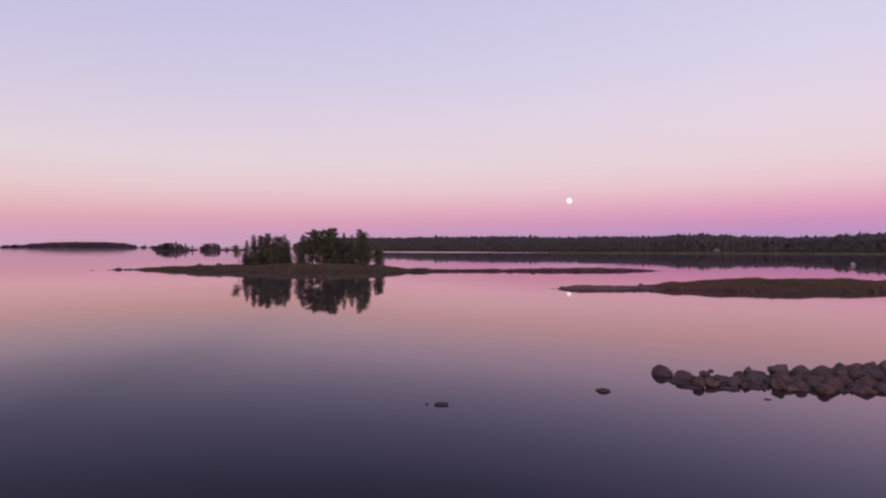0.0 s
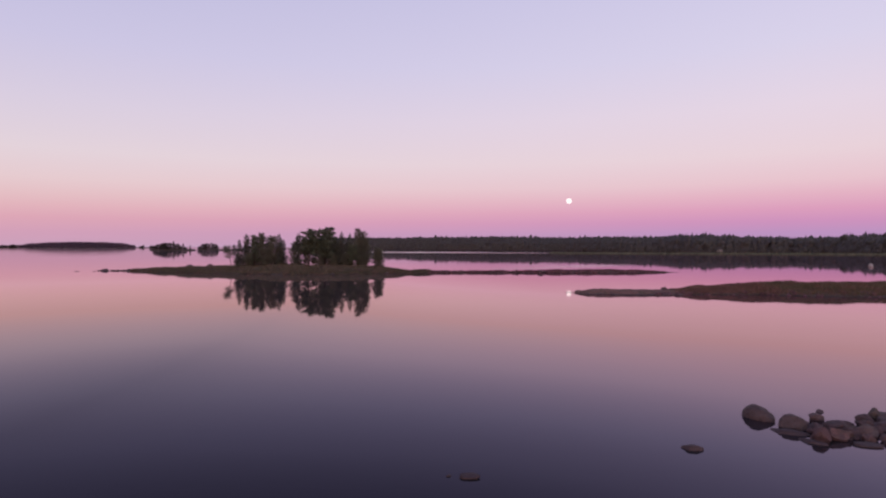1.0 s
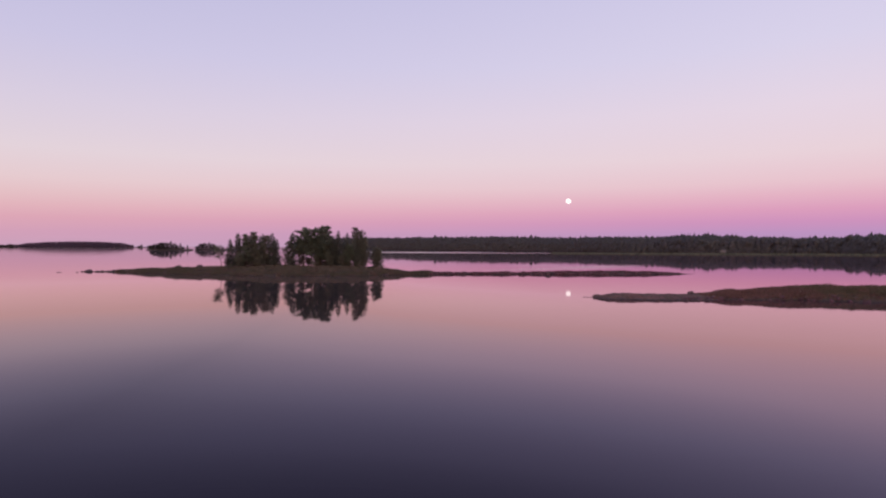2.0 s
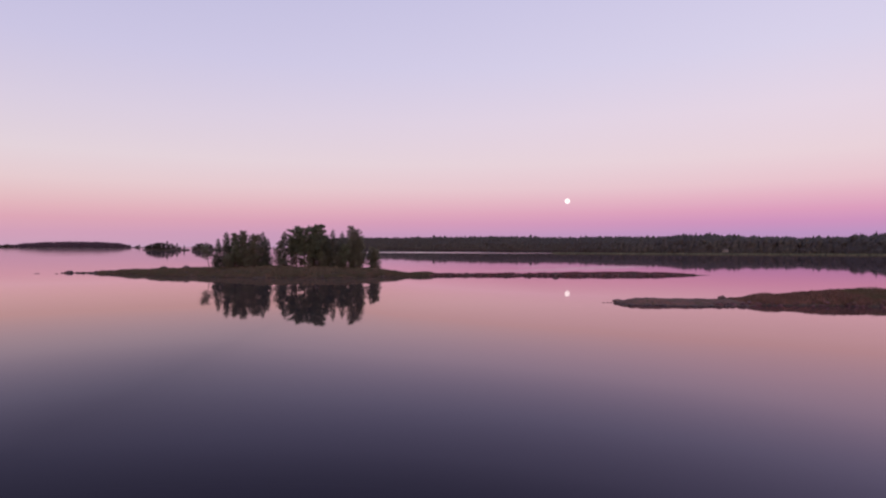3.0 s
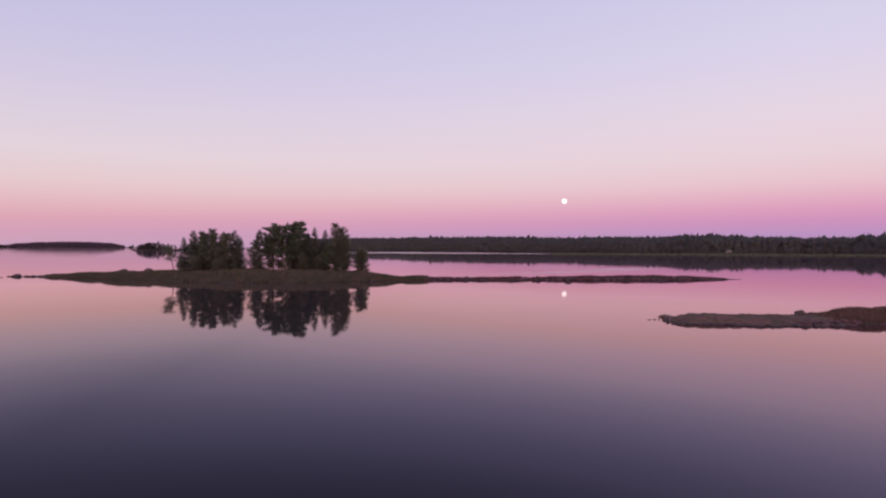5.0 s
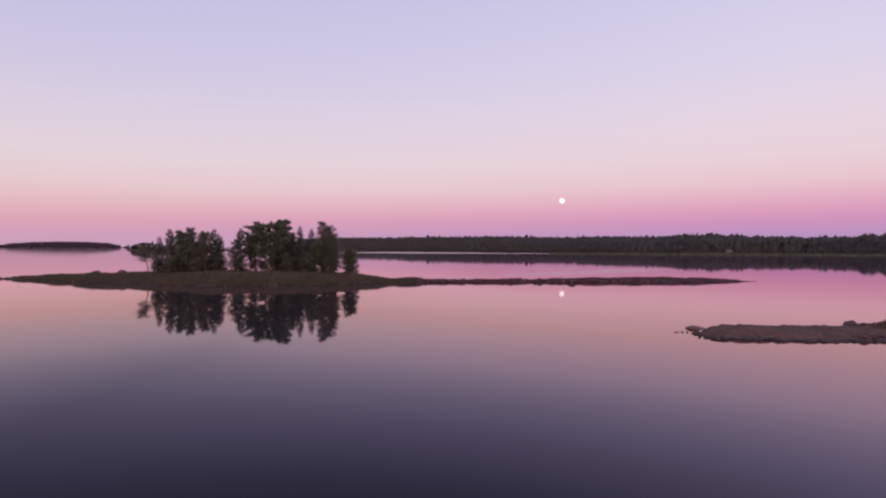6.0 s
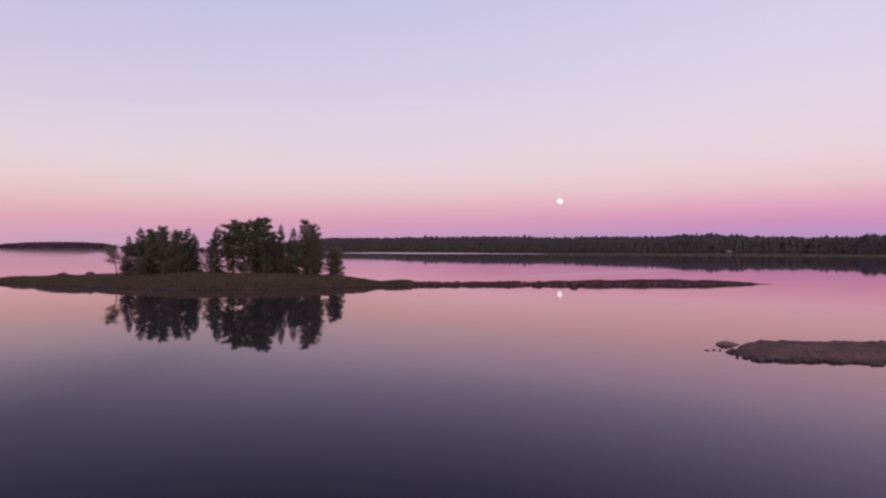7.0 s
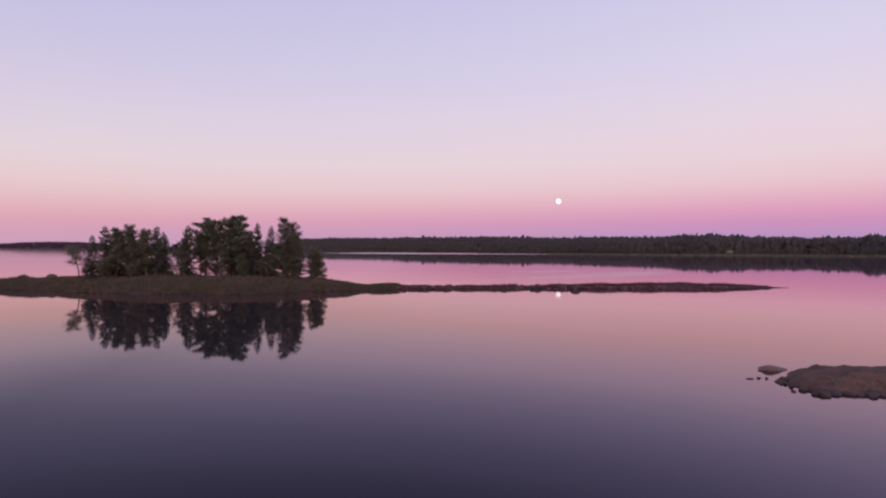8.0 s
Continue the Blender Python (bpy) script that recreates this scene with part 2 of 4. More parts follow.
def interp(x, table):
    if x <= table[0][0]:
        return table[0][1:]
    for a, b in zip(table, table[1:]):
        if x <= b[0]:
            t = (x - a[0]) / (b[0] - a[0])
            t = t * t * (3 - 2 * t)
            return tuple(p + (q - p) * t for p, q in zip(a[1:], b[1:]))
    return table[-1][1:]


def tube(verts, faces, points, radii, sides=6):
    """A tapered tube along points, added to verts and faces."""
    base = len(verts)
    n = len(points)
    for i, (p, r) in enumerate(zip(points, radii)):
        a = points[max(i - 1, 0)]
        c = points[min(i + 1, n - 1)]
        d = (Vector(c) - Vector(a)).normalized()
        u = d.orthogonal().normalized()
        w = d.cross(u)
        for k in range(sides):
            t = 2 * math.pi * k / sides
            verts.append(Vector(p) + (u * math.cos(t) + w * math.sin(t)) * r)
    for i in range(n - 1):
        for k in range(sides):
            a, b = base + i * sides + k, base + i * sides + (k + 1) % sides
            faces.append((a, b, b + sides, a + sides))
    faces.append(tuple(base + k for k in reversed(range(sides))))
    faces.append(tuple(base + (n - 1) * sides + k for k in range(sides)))


def leaf(verts, faces, p, d, length, width, rng):
    """One pointed leaf or needle spray: a bent diamond."""
    d = Vector(d).normalized()
    s = d.cross(Vector((rng.uniform(-1, 1), rng.uniform(-1, 1), rng.uniform(-1, 1))))
    if s.length < 1e-3:
        s = d.orthogonal()
    s.normalize()
    i = len(verts)
    p = Vector(p)
    mid = p + d * length * 0.45
    verts.extend((p, mid + s * width * 0.5, p + d * length, mid - s * width * 0.5))
    faces.append((i, i + 1, i + 2, i + 3))


# ---- water and ground ----
def lake():
    n, rings = 128, (0.0, 40, 120, 300, 700, 1500, 3000, 6500)
    verts, faces = [(0, 100, 0)], []
    for r in rings[1:]:
        for k in range(n):
            a = 2 * math.pi * k / n
            verts.append((r * math.cos(a), 100 + r * math.sin(a), 0))
    for k in range(n):
        faces.append((0, 1 + k, 1 + (k + 1) % n))
    for j in range(len(rings) - 2):
        for k in range(n):
            a, b = 1 + j * n + k, 1 + j * n + (k + 1) % n
            faces.append((a, a + n, b + n, b))
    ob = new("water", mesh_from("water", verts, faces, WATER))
    tagged(ob, "still dark lake water mirroring the pink dusk sky", "lake", kind="structure")


def ruffle(points, label, mat):
    """A patch of wind-ruffled water: an uneven blade-shaped sheet a hair above the calm."""
    top, bottom = [], []
    rng = random.Random(len(points) * 7 + int(abs(points[0][0])))
    steps = 60
    x0, x1 = points[0][0], points[-1][0]
    for i in range(steps + 1):
        x = x0 + (x1 - x0) * i / steps
        c, h = interp(x, points)
        h = max(h * (1 + rng.uniform(-0.12, 0.12)), 0.05)
        top.append((x, c + h, 0.004))
        bottom.append((x, c - h, 0.004))
    verts = bottom + top
    faces = [(i, i + 1, steps + 2 + i, steps + 1 + i) for i in range(steps)]
    ob = new("ruffled_water", mesh_from("ruffled_water", verts, faces, mat))
    tagged(ob, label, "water", kind="structure")


def islet_height(x, y, table, seed):
    """Height of an islet's ground at a place; below zero outside its shore."""
    c, hw, h = interp(x, table)
    q = noise.noise(Vector((x * 0.35, y * 0.35, seed))) * 0.35 + noise.noise(Vector((x * 0.11, y * 0.11, seed + 5))) * 0.5
    v = (y - c) / max(hw * (1 + 0.22 * q), 0.05)
    rise = 1 - abs(v) ** 2.8
    z = h * rise if rise > 0 else max(rise, -1.2) * 0.7
    z += (0.16 * h * noise.noise(Vector((x * 0.9, y * 0.9, seed + 9))) + 0.13 * noise.noise(Vector((x * 2.1, y * 2.1, seed + 2))) + 0.06 * noise.noise(Vector((x * 5, y * 5, seed)))) * (1 if rise > 0 else 0)
    return z


def islet(name, table, seed, label, step=0.8, across=26, bare=0):
    x0, x1 = table[0][0] - 0.3, table[-1][0] + 0.3
    nx = int((x1 - x0) / step)
    verts, faces = [], []
    for i in range(nx + 1):
        x = x0 + (x1 - x0) * i / nx
        c, hw, h = interp(x, table)
        for j in range(across + 1):
            s = 2 * j / across - 1
            y = c + hw * 1.45 * s
            verts.append((x, y, islet_height(x, y, table, seed)))
    for i in range(nx):
        for j in range(across):
            a = i * (across + 1) + j
            b = a + across + 1
            faces.append((a, b, b + 1, a + 1))
    me = mesh_from(name, verts, faces, SOIL, True)
    me.materials.append(SHINGLE)
    me.materials.append(CRAG)
    for f in me.polygons:
        if f.center.z < 0.02 + 0.05 * noise.noise(Vector((f.center.x, f.center.y, 3))):
            f.material_index = 1
        elif bare and f.center.x + 3 * noise.noise(Vector((f.center.x * 0.4, f.center.y * 0.4, 8))) < bare:
            f.material_index = 2
    return tagged(new(name, me), label, "islet", kind="structure")


def grass_on(name, table, seed, count, tall, label, lift=0.25, span=None, blades=None, band=(-1.05, 1.05), swell=0.0):
    rng = random.Random(seed)
    verts, faces = [], []
    x0, x1 = span or (table[0][0], table[-1][0])
    made = 0
    tries = 0
    while made < count and tries < count * 12:
        tries += 1
        x = rng.uniform(x0, x1)
        c, hw, h = interp(x, table)
        y = c + hw * rng.uniform(*band)
        z = islet_height(x, y, table, seed_of[name])
        if z < lift * rng.uniform(0.6, 1.4):
            continue
        patch = 0.5 + 0.9 * max(noise.noise(Vector((x * 0.25, y * 0.25, 2.2))) + 0.35, 0)
        made += 1
        for _ in range(rng.randint(3, 5)):
            hgt = tall * patch * rng.uniform(0.5, 1.25) * (min(0.25 + (x - x0) / swell, 1) if swell else 1)
            a = rng.uniform(0, 6.283)
            px, py = x + rng.uniform(-0.2, 0.2), y + rng.uniform(-0.2, 0.2)
            w = rng.uniform(0.03, 0.07)
            dx, dy = math.cos(a) * w, math.sin(a) * w
            lx, ly = rng.uniform(-0.35, 0.35) * hgt, rng.uniform(-0.35, 0.35) * hgt
            i = len(verts)
            verts.extend(((px - dx, py - dy, z - 0.05), (px + dx, py + dy, z - 0.05),
                          (px + lx * 0.4 + dx * 0.6, py + ly * 0.4 + dy * 0.6, z + hgt * 0.6), (px + lx, py + ly, z + hgt)))
            faces.extend(((i, i + 1, i + 2), (i, i + 2, i + 3)))
    tagged(new("grass", mesh_from("grass", verts, faces, blades or GRASS)), label, "grass", kind="stuff")


# centre line, half width and height along each islet
WOODED = [(-92, 172, 0.4, 0.1), (-88, 171.5, 1.2, 0.25), (-80, 170, 3.5, 0.6), (-62, 166.5, 8.5, 1.25), (-42, 163, 11.8, 1.7),
          (-26, 162, 10.5, 1.65), (-16, 161.6, 5.6, 1.1), (-9, 161.5, 2.4, 0.5), (-3, 162, 1.6, 0.3), (18, 163, 1.8, 0.3),
          (28, 164, 3.0, 0.5), (44, 165, 4.4, 0.68), (52, 164.7, 3.0, 0.45), (57.5, 164.3, 1.4, 0.22), (62, 164, 0.3, 0.06)]
GRASSY = [(19.2, 94.5, 0.2, 0.03), (19.6, 94.3, 1.0, 0.18), (20.2, 94.7, 1.8, 0.38), (20.9, 95.0, 2.4, 0.5), (22.5, 95.3, 2.7, 0.6), (26, 94.9, 3.3, 0.5), (33, 95.0, 3.3, 0.44), (38, 95.5, 3.3, 0.66),
          (44, 96.2, 4.2, 0.98), (54, 96.8, 8.3, 1.12), (66, 96.9, 8.6, 0.98), (76, 97.6, 6.9, 0.74), (92, 100.5, 0.6, 0.1)]
seed_of = {"wooded": 11, "grassy": 23}
lake()
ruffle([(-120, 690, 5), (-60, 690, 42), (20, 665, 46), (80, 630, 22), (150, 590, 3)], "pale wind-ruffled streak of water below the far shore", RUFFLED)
# outline fitted to the camera's sight lines, to blur only the island's reflection
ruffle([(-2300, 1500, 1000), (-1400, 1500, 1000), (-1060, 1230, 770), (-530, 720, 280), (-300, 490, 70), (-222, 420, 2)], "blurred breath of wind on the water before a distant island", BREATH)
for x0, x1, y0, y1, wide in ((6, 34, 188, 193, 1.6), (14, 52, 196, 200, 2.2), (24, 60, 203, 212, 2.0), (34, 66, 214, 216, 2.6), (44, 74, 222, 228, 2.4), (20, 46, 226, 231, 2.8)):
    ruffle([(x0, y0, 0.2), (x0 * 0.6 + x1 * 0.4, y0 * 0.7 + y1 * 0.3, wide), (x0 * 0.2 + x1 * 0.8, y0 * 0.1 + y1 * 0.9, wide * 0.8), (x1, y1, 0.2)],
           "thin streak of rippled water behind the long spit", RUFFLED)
islet("islet", WOODED, seed_of["wooded"], "low grassy islet with stony shores and a long spit")
islet("islet", GRASSY, seed_of["grassy"], "low rocky islet covered in rough brown grass", 0.2, 44, 35)
grass_on("wooded", WOODED, 31, 21000, 0.5, "rough olive-brown grass covering the wooded islet", 0.06, (-88, -4), MEADOW)
grass_on("wooded", WOODED, 35, 7000, 0.42, "sedge along the wooded islet's near shore", 0.02, (-88, -6), MEADOW, (-1.05, -0.8))
grass_on("wooded", WOODED, 33, 4200, 0.3, "short red-brown heath along the stony spit", 0.12, (-4, 59), HEATH)
grass_on("grassy", GRASSY, 32, 17000, 0.5, "rough brown-green grass covering the low rocky islet", 0.2, (41, 91), swell=14)
grass_on("grassy", GRASSY, 34, 6500, 0.4, "withered red-brown grass behind the islet's rocky point", 0.2, (33.5, 48), WITHERED, swell=6)


# ---- boulders ----
def boulder_mesh(seed, squash=0.7, stone=None, cuts=10):
    """A craggy stone: a lump cut by a dozen planes, with worn arrises and pitted faces."""
    rng = random.Random(seed)
    bm = bmesh.new()
    bmesh.ops.create_icosphere(bm, subdivisions=3, radius=0.5)
    off = Vector((rng.uniform(0, 50), rng.uniform(0, 50), rng.uniform(0, 50)))
    planes = []
    for _ in range(cuts):
        d = Vector((rng.uniform(-1, 1), rng.uniform(-1, 1), rng.uniform(-0.6, 1))).normalized()
        planes.append((d, rng.uniform(0.32, 0.46)))
    for v in bm.verts:
        p = v.co.copy()
        p *= 1 + 0.42 * noise.noise(p * 1.7 + off)
        for d, r in planes:
            over = p.dot(d) - r
            if over > 0:
                p -= d * over * 0.85
        p += p.normalized() * (0.09 * noise.noise(p * 4.5 + off) + 0.03 * noise.noise(p * 13 + off))
        p.z *= squash
        v.co = p
    me = bpy.data.meshes.new("boulder")
    bm.to_mesh(me)
    bm.free()
    me.materials.append(stone or ROCK)
    me.polygons.foreach_set("use_smooth", [True] * len(me.polygons))
    me.set_sharp_from_angle(angle=radians(32))
    return me


BOULDERS = [boulder_mesh(100 + i, q, None, 4 + 3 * (i % 3)) for i, q in enumerate((0.85, 0.8, 0.95, 0.85, 0.7, 1.0, 0.8, 0.9))]


def boulder(x, y, z, size, mesh, turn=0.0, stretch=(1, 1, 1), tip=(0, 0), label="", group="", name="boulder"):
    ob = new(name, mesh)
    ob.matrix_basis = pose(x, y, z, tip[0], tip[1], turn) @ Matrix.Diagonal((size * stretch[0], size * stretch[1], size * stretch[2], 1))
    return tagged(ob, label, "boulder", group)


WETSLAB = blend_material("wet_slab", (0.040, 0.025, 0.028), (0.055, 0.036, 0.039), (0.030, 0.020, 0.022), 2.0, 0.7, 6, 0.03, 0, 0.2)
FOOT = [boulder_mesh(420 + i, 0.7, DARKROCK) for i in range(3)]


def stone_mesh(seed, cuts, mat, fine=3, wedge=0.0, lump=0.42):
    """A frost-split stone of unit length, width and height: a lump hewn by planes, with slightly worn faces."""
    rng = random.Random(seed)
    bm = bmesh.new()
    bmesh.ops.create_icosphere(bm, subdivisions=fine, radius=0.5)
    off = Vector((rng.uniform(0, 50), rng.uniform(0, 50), rng.uniform(0, 50)))
    planes = [(Vector((rng.uniform(-1, 1), rng.uniform(-1, 1), rng.uniform(-0.5, 1))).normalized(), rng.uniform(0.27, 0.43)) for _ in range(cuts)]
    for v in bm.verts:
        c = v.co * (1 + lump * noise.noise(v.co * 2.1 + off))
        c.y *= 1 - wedge * c.x
        c.z *= 1 - wedge * c.x
        for d, r in planes:
            over = c.dot(d) - r
            if over > 0:
                c -= d * over * 0.93
        v.co = c * (1 + 0.38 * lump * noise.noise(c * 4.5 + off) + 0.05 * noise.noise(c * 12 + off))
    lo = [min(v.co[k] for v in bm.verts) for k in range(3)]
    hi = [max(v.co[k] for v in bm.verts) for k in range(3)]
    for v in bm.verts:
        v.co = Vector([(v.co[k] - (lo[k] + hi[k]) / 2) / (hi[k] - lo[k]) for k in range(3)])
    me = bpy.data.meshes.new("boulder")
    bm.to_mesh(me)
    bm.free()
    me.materials.append(mat)
    me.polygons.foreach_set("use_smooth", [True] * len(me.polygons))
    me.set_sharp_from_angle(angle=radians(26))
    return me


HEWN = [stone_mesh(500 + k, 5 + k % 5, ROCK) for k in range(12)]
END = stone_mesh(536, 0, DARKROCK, 4, 0.45, 0.16)
PEAKED = stone_mesh(521, 3, DARKROCK, 4, 0.5, 0.25)
AWASH = [stone_mesh(540 + k, 1, WETSLAB, 3, 0.2, 0.3) for k in range(4)]


def stone(x, y, long, wide, top, turn, mesh, label, group, sink=0.35, tip=(0, 0)):
    """A stone of a known length and width whose top stands so high over the water; the rest is sunk."""
    high = top / (1 - sink)
    ob = new("boulder", mesh)
    ob.matrix_basis = pose(x, y, top - high / 2, tip[0], tip[1], turn) @ Matrix.Diagonal((long, wide, high, 1))
    return tagged(ob, label, "boulder", group)


def boulder_spit():
    """The heap of boulders that runs out into the water close to the camera."""
    g = "boulders of the near spit"
    lab = "angular grey-brown granite boulder in a heap at the waterline"
    slab_lab = "flat wet granite slab awash at the waterline"
    small_lab = "small flat stone just breaking the water"
    stone(11.97, 31.66, 1.34, 0.85, 0.53, -62, END, "large wedge-shaped boulder at the end of a stony spit", g, 0.5, (0, 0))
    stone(12.55, 30.4, 1.02, 0.8, 0.50, 185, PEAKED, "peaked brown boulder standing behind a wet slab", g)
    stone(12.1, 29.78, 1.3, 0.62, 0.13, -26, AWASH[0], slab_lab, g, 0.5)
    stone(14.15, 31.5, 0.72, 0.5, 0.26, 5, HEWN[1], lab, g)
    stone(15.0, 32.5, 0.32, 0.26, 0.12, 0, HEWN[2], small_lab, g)
    stone(12.3, 28.72, 0.95, 0.5, 0.10, -38, AWASH[1], slab_lab, g, 0.5)
    stone(12.76, 28.95, 0.7, 0.66, 0.48, 40, HEWN[7], lab, g, 0.35, (12, 16))
    stone(13.55, 29.15, 0.98, 0.72, 0.38, 10, HEWN[4], lab, g)
    stone(14.05, 28.35, 1.05, 0.5, 0.10, -8, AWASH[2], slab_lab, g, 0.5)
    stone(13.3, 30.1, 0.8, 0.6, 0.30, 70, HEWN[5], lab, g)
    stone(14.4, 30.5, 0.85, 0.6, 0.28, -20, HEWN[6], lab, g)
    stone(14.75, 29.4, 0.95, 0.75, 0.42, 35, HEWN[7], lab, g)
    stone(15.5, 28.65, 0.9, 0.45, 0.12, 5, AWASH[3], slab_lab, g, 0.5)
    stone(16.5, 31.5, 0.62, 0.55, 0.46, 15, HEWN[8], lab, g)
    stone(16.9, 28.2, 0.66, 0.5, 0.24, 0, HEWN[9], lab, g)
    stone(18.25, 27.75, 1.1, 0.9, 0.42, 25, HEWN[10], "broad boulder standing forward of a stony spit", g)
    stone(20.2, 27.85, 1.1, 0.8, 0.30, 160, HEWN[11], "broad boulder standing forward of a stony spit", g)
    stone(20.7, 33.6, 0.5, 0.3, 0.10, 10, AWASH[0], small_lab, g, 0.5)
    stone(14.82, 26.5, 0.34, 0.2, 0.05, -10, AWASH[1], small_lab, g, 0.5)
    placed = [(11.9, 31.7, 1.3), (12.6, 30.4, 0.9), (12.1, 29.8, 1.0), (12.3, 28.7, 0.8), (12.76, 28.95, 0.6), (13.55, 29.15, 0.85), (14.05, 28.35, 0.8),
              (13.3, 30.1, 0.7), (14.4, 30.5, 0.7), (14.75, 29.4, 0.85), (15.5, 28.65, 0.7), (16.5, 31.5, 0.55), (16.9, 28.2, 0.6), (18.25, 27.75, 1.0), (20.2, 27.85, 0.95)]
    rng = random.Random(5)
    table = [(13, 29.6, 0.6, 0), (15, 29.9, 1.25, 0.0), (18, 30.0, 1.9, 0.02), (21, 30.2, 2.3, 0.10), (25, 30.6, 2.6, 0.18), (28, 30.9, 0.7, 0.0)]
    for size0 in (1.05, 0.85, 0.68, 0.55, 0.42, 0.32):
        for _ in range(900):
            x = rng.uniform(13.6, 27)
            c, hw, h = interp(x, table)
            v = rng.uniform(-1, 1)
            y = c + hw * v
            size = size0 * rng.uniform(0.88, 1.15)
            if (size0 > 0.8 and x < 16.5) or any((x - a) ** 2 + (y - b) ** 2 < (0.40 * (size + r)) ** 2 for a, b, r in placed):
                continue
            placed.append((x, y, size))
            flat = rng.random() < 0.2 or abs(v) > 0.93
            top = h * (1 - v * v) + size * (rng.uniform(0.14, 0.24) if flat else rng.uniform(0.36, 0.56))
            stone(x, y, size * rng.uniform(0.95, 1.2), size * rng.uniform(0.75, 1.0), top, rng.uniform(0, 360), rng.choice(HEWN),
                  "flat granite slab among boulders of a stony spit" if flat else lab, g, 0.4, (rng.uniform(-14, 14), rng.uniform(-14, 14)))


def rubble():
    """Small stones wedged between the boulders of the near spit, joined."""
    rng = random.Random(6)
    table = [(12.4, 30.2, 0.7, 0.02), (15, 29.5, 1.05, 0.0), (18, 29.8, 1.8, 0.03), (21, 30.2, 2.5, 0.06), (25, 30.6, 2.7, 0.1), (28, 30.9, 0.8, 0.0)]
    verts, faces = [], []
    for n in range(260):
        x = rng.uniform(12.7, 28)
        c, hw, h = interp(x, table)
        v = rng.uniform(-1, 1)
        size = rng.uniform(0.12, 0.3)
        m = pose(x, c + hw * v, h * (1 - v * v) + rng.uniform(-0.04, 0.06), rng.uniform(-40, 40), rng.uniform(-40, 40), rng.uniform(0, 360)) @ Matrix.Diagonal((size * rng.uniform(1, 1.6), size, size * rng.uniform(0.6, 1), 1))
        me = PEBBLES[n % len(PEBBLES)]
        i = len(verts)
        verts.extend(m @ p.co for p in me.vertices)
        faces.extend(tuple(i + k for k in f.vertices) for f in me.polygons)
    tagged(new("rubble", mesh_from("rubble", verts, faces, ROCK, True)), "small dark stones wedged between larger boulders", "stones", kind="stuff")


def water_stones():
    lab = "low flat stone just breaking the still water"
    g = "stones in the open water"
    stone(-0.05, 25.58, 0.68, 0.36, 0.11, 5, AWASH[2], lab, g, 0.5)
    stone(-0.70, 25.68, 0.17, 0.12, 0.05, 40, AWASH[1], "fist-sized stone just breaking the still water", g, 0.5)
    stone(7.72, 28.05, 0.72, 0.42, 0.15, -8, AWASH[0], lab, g, 0.5)


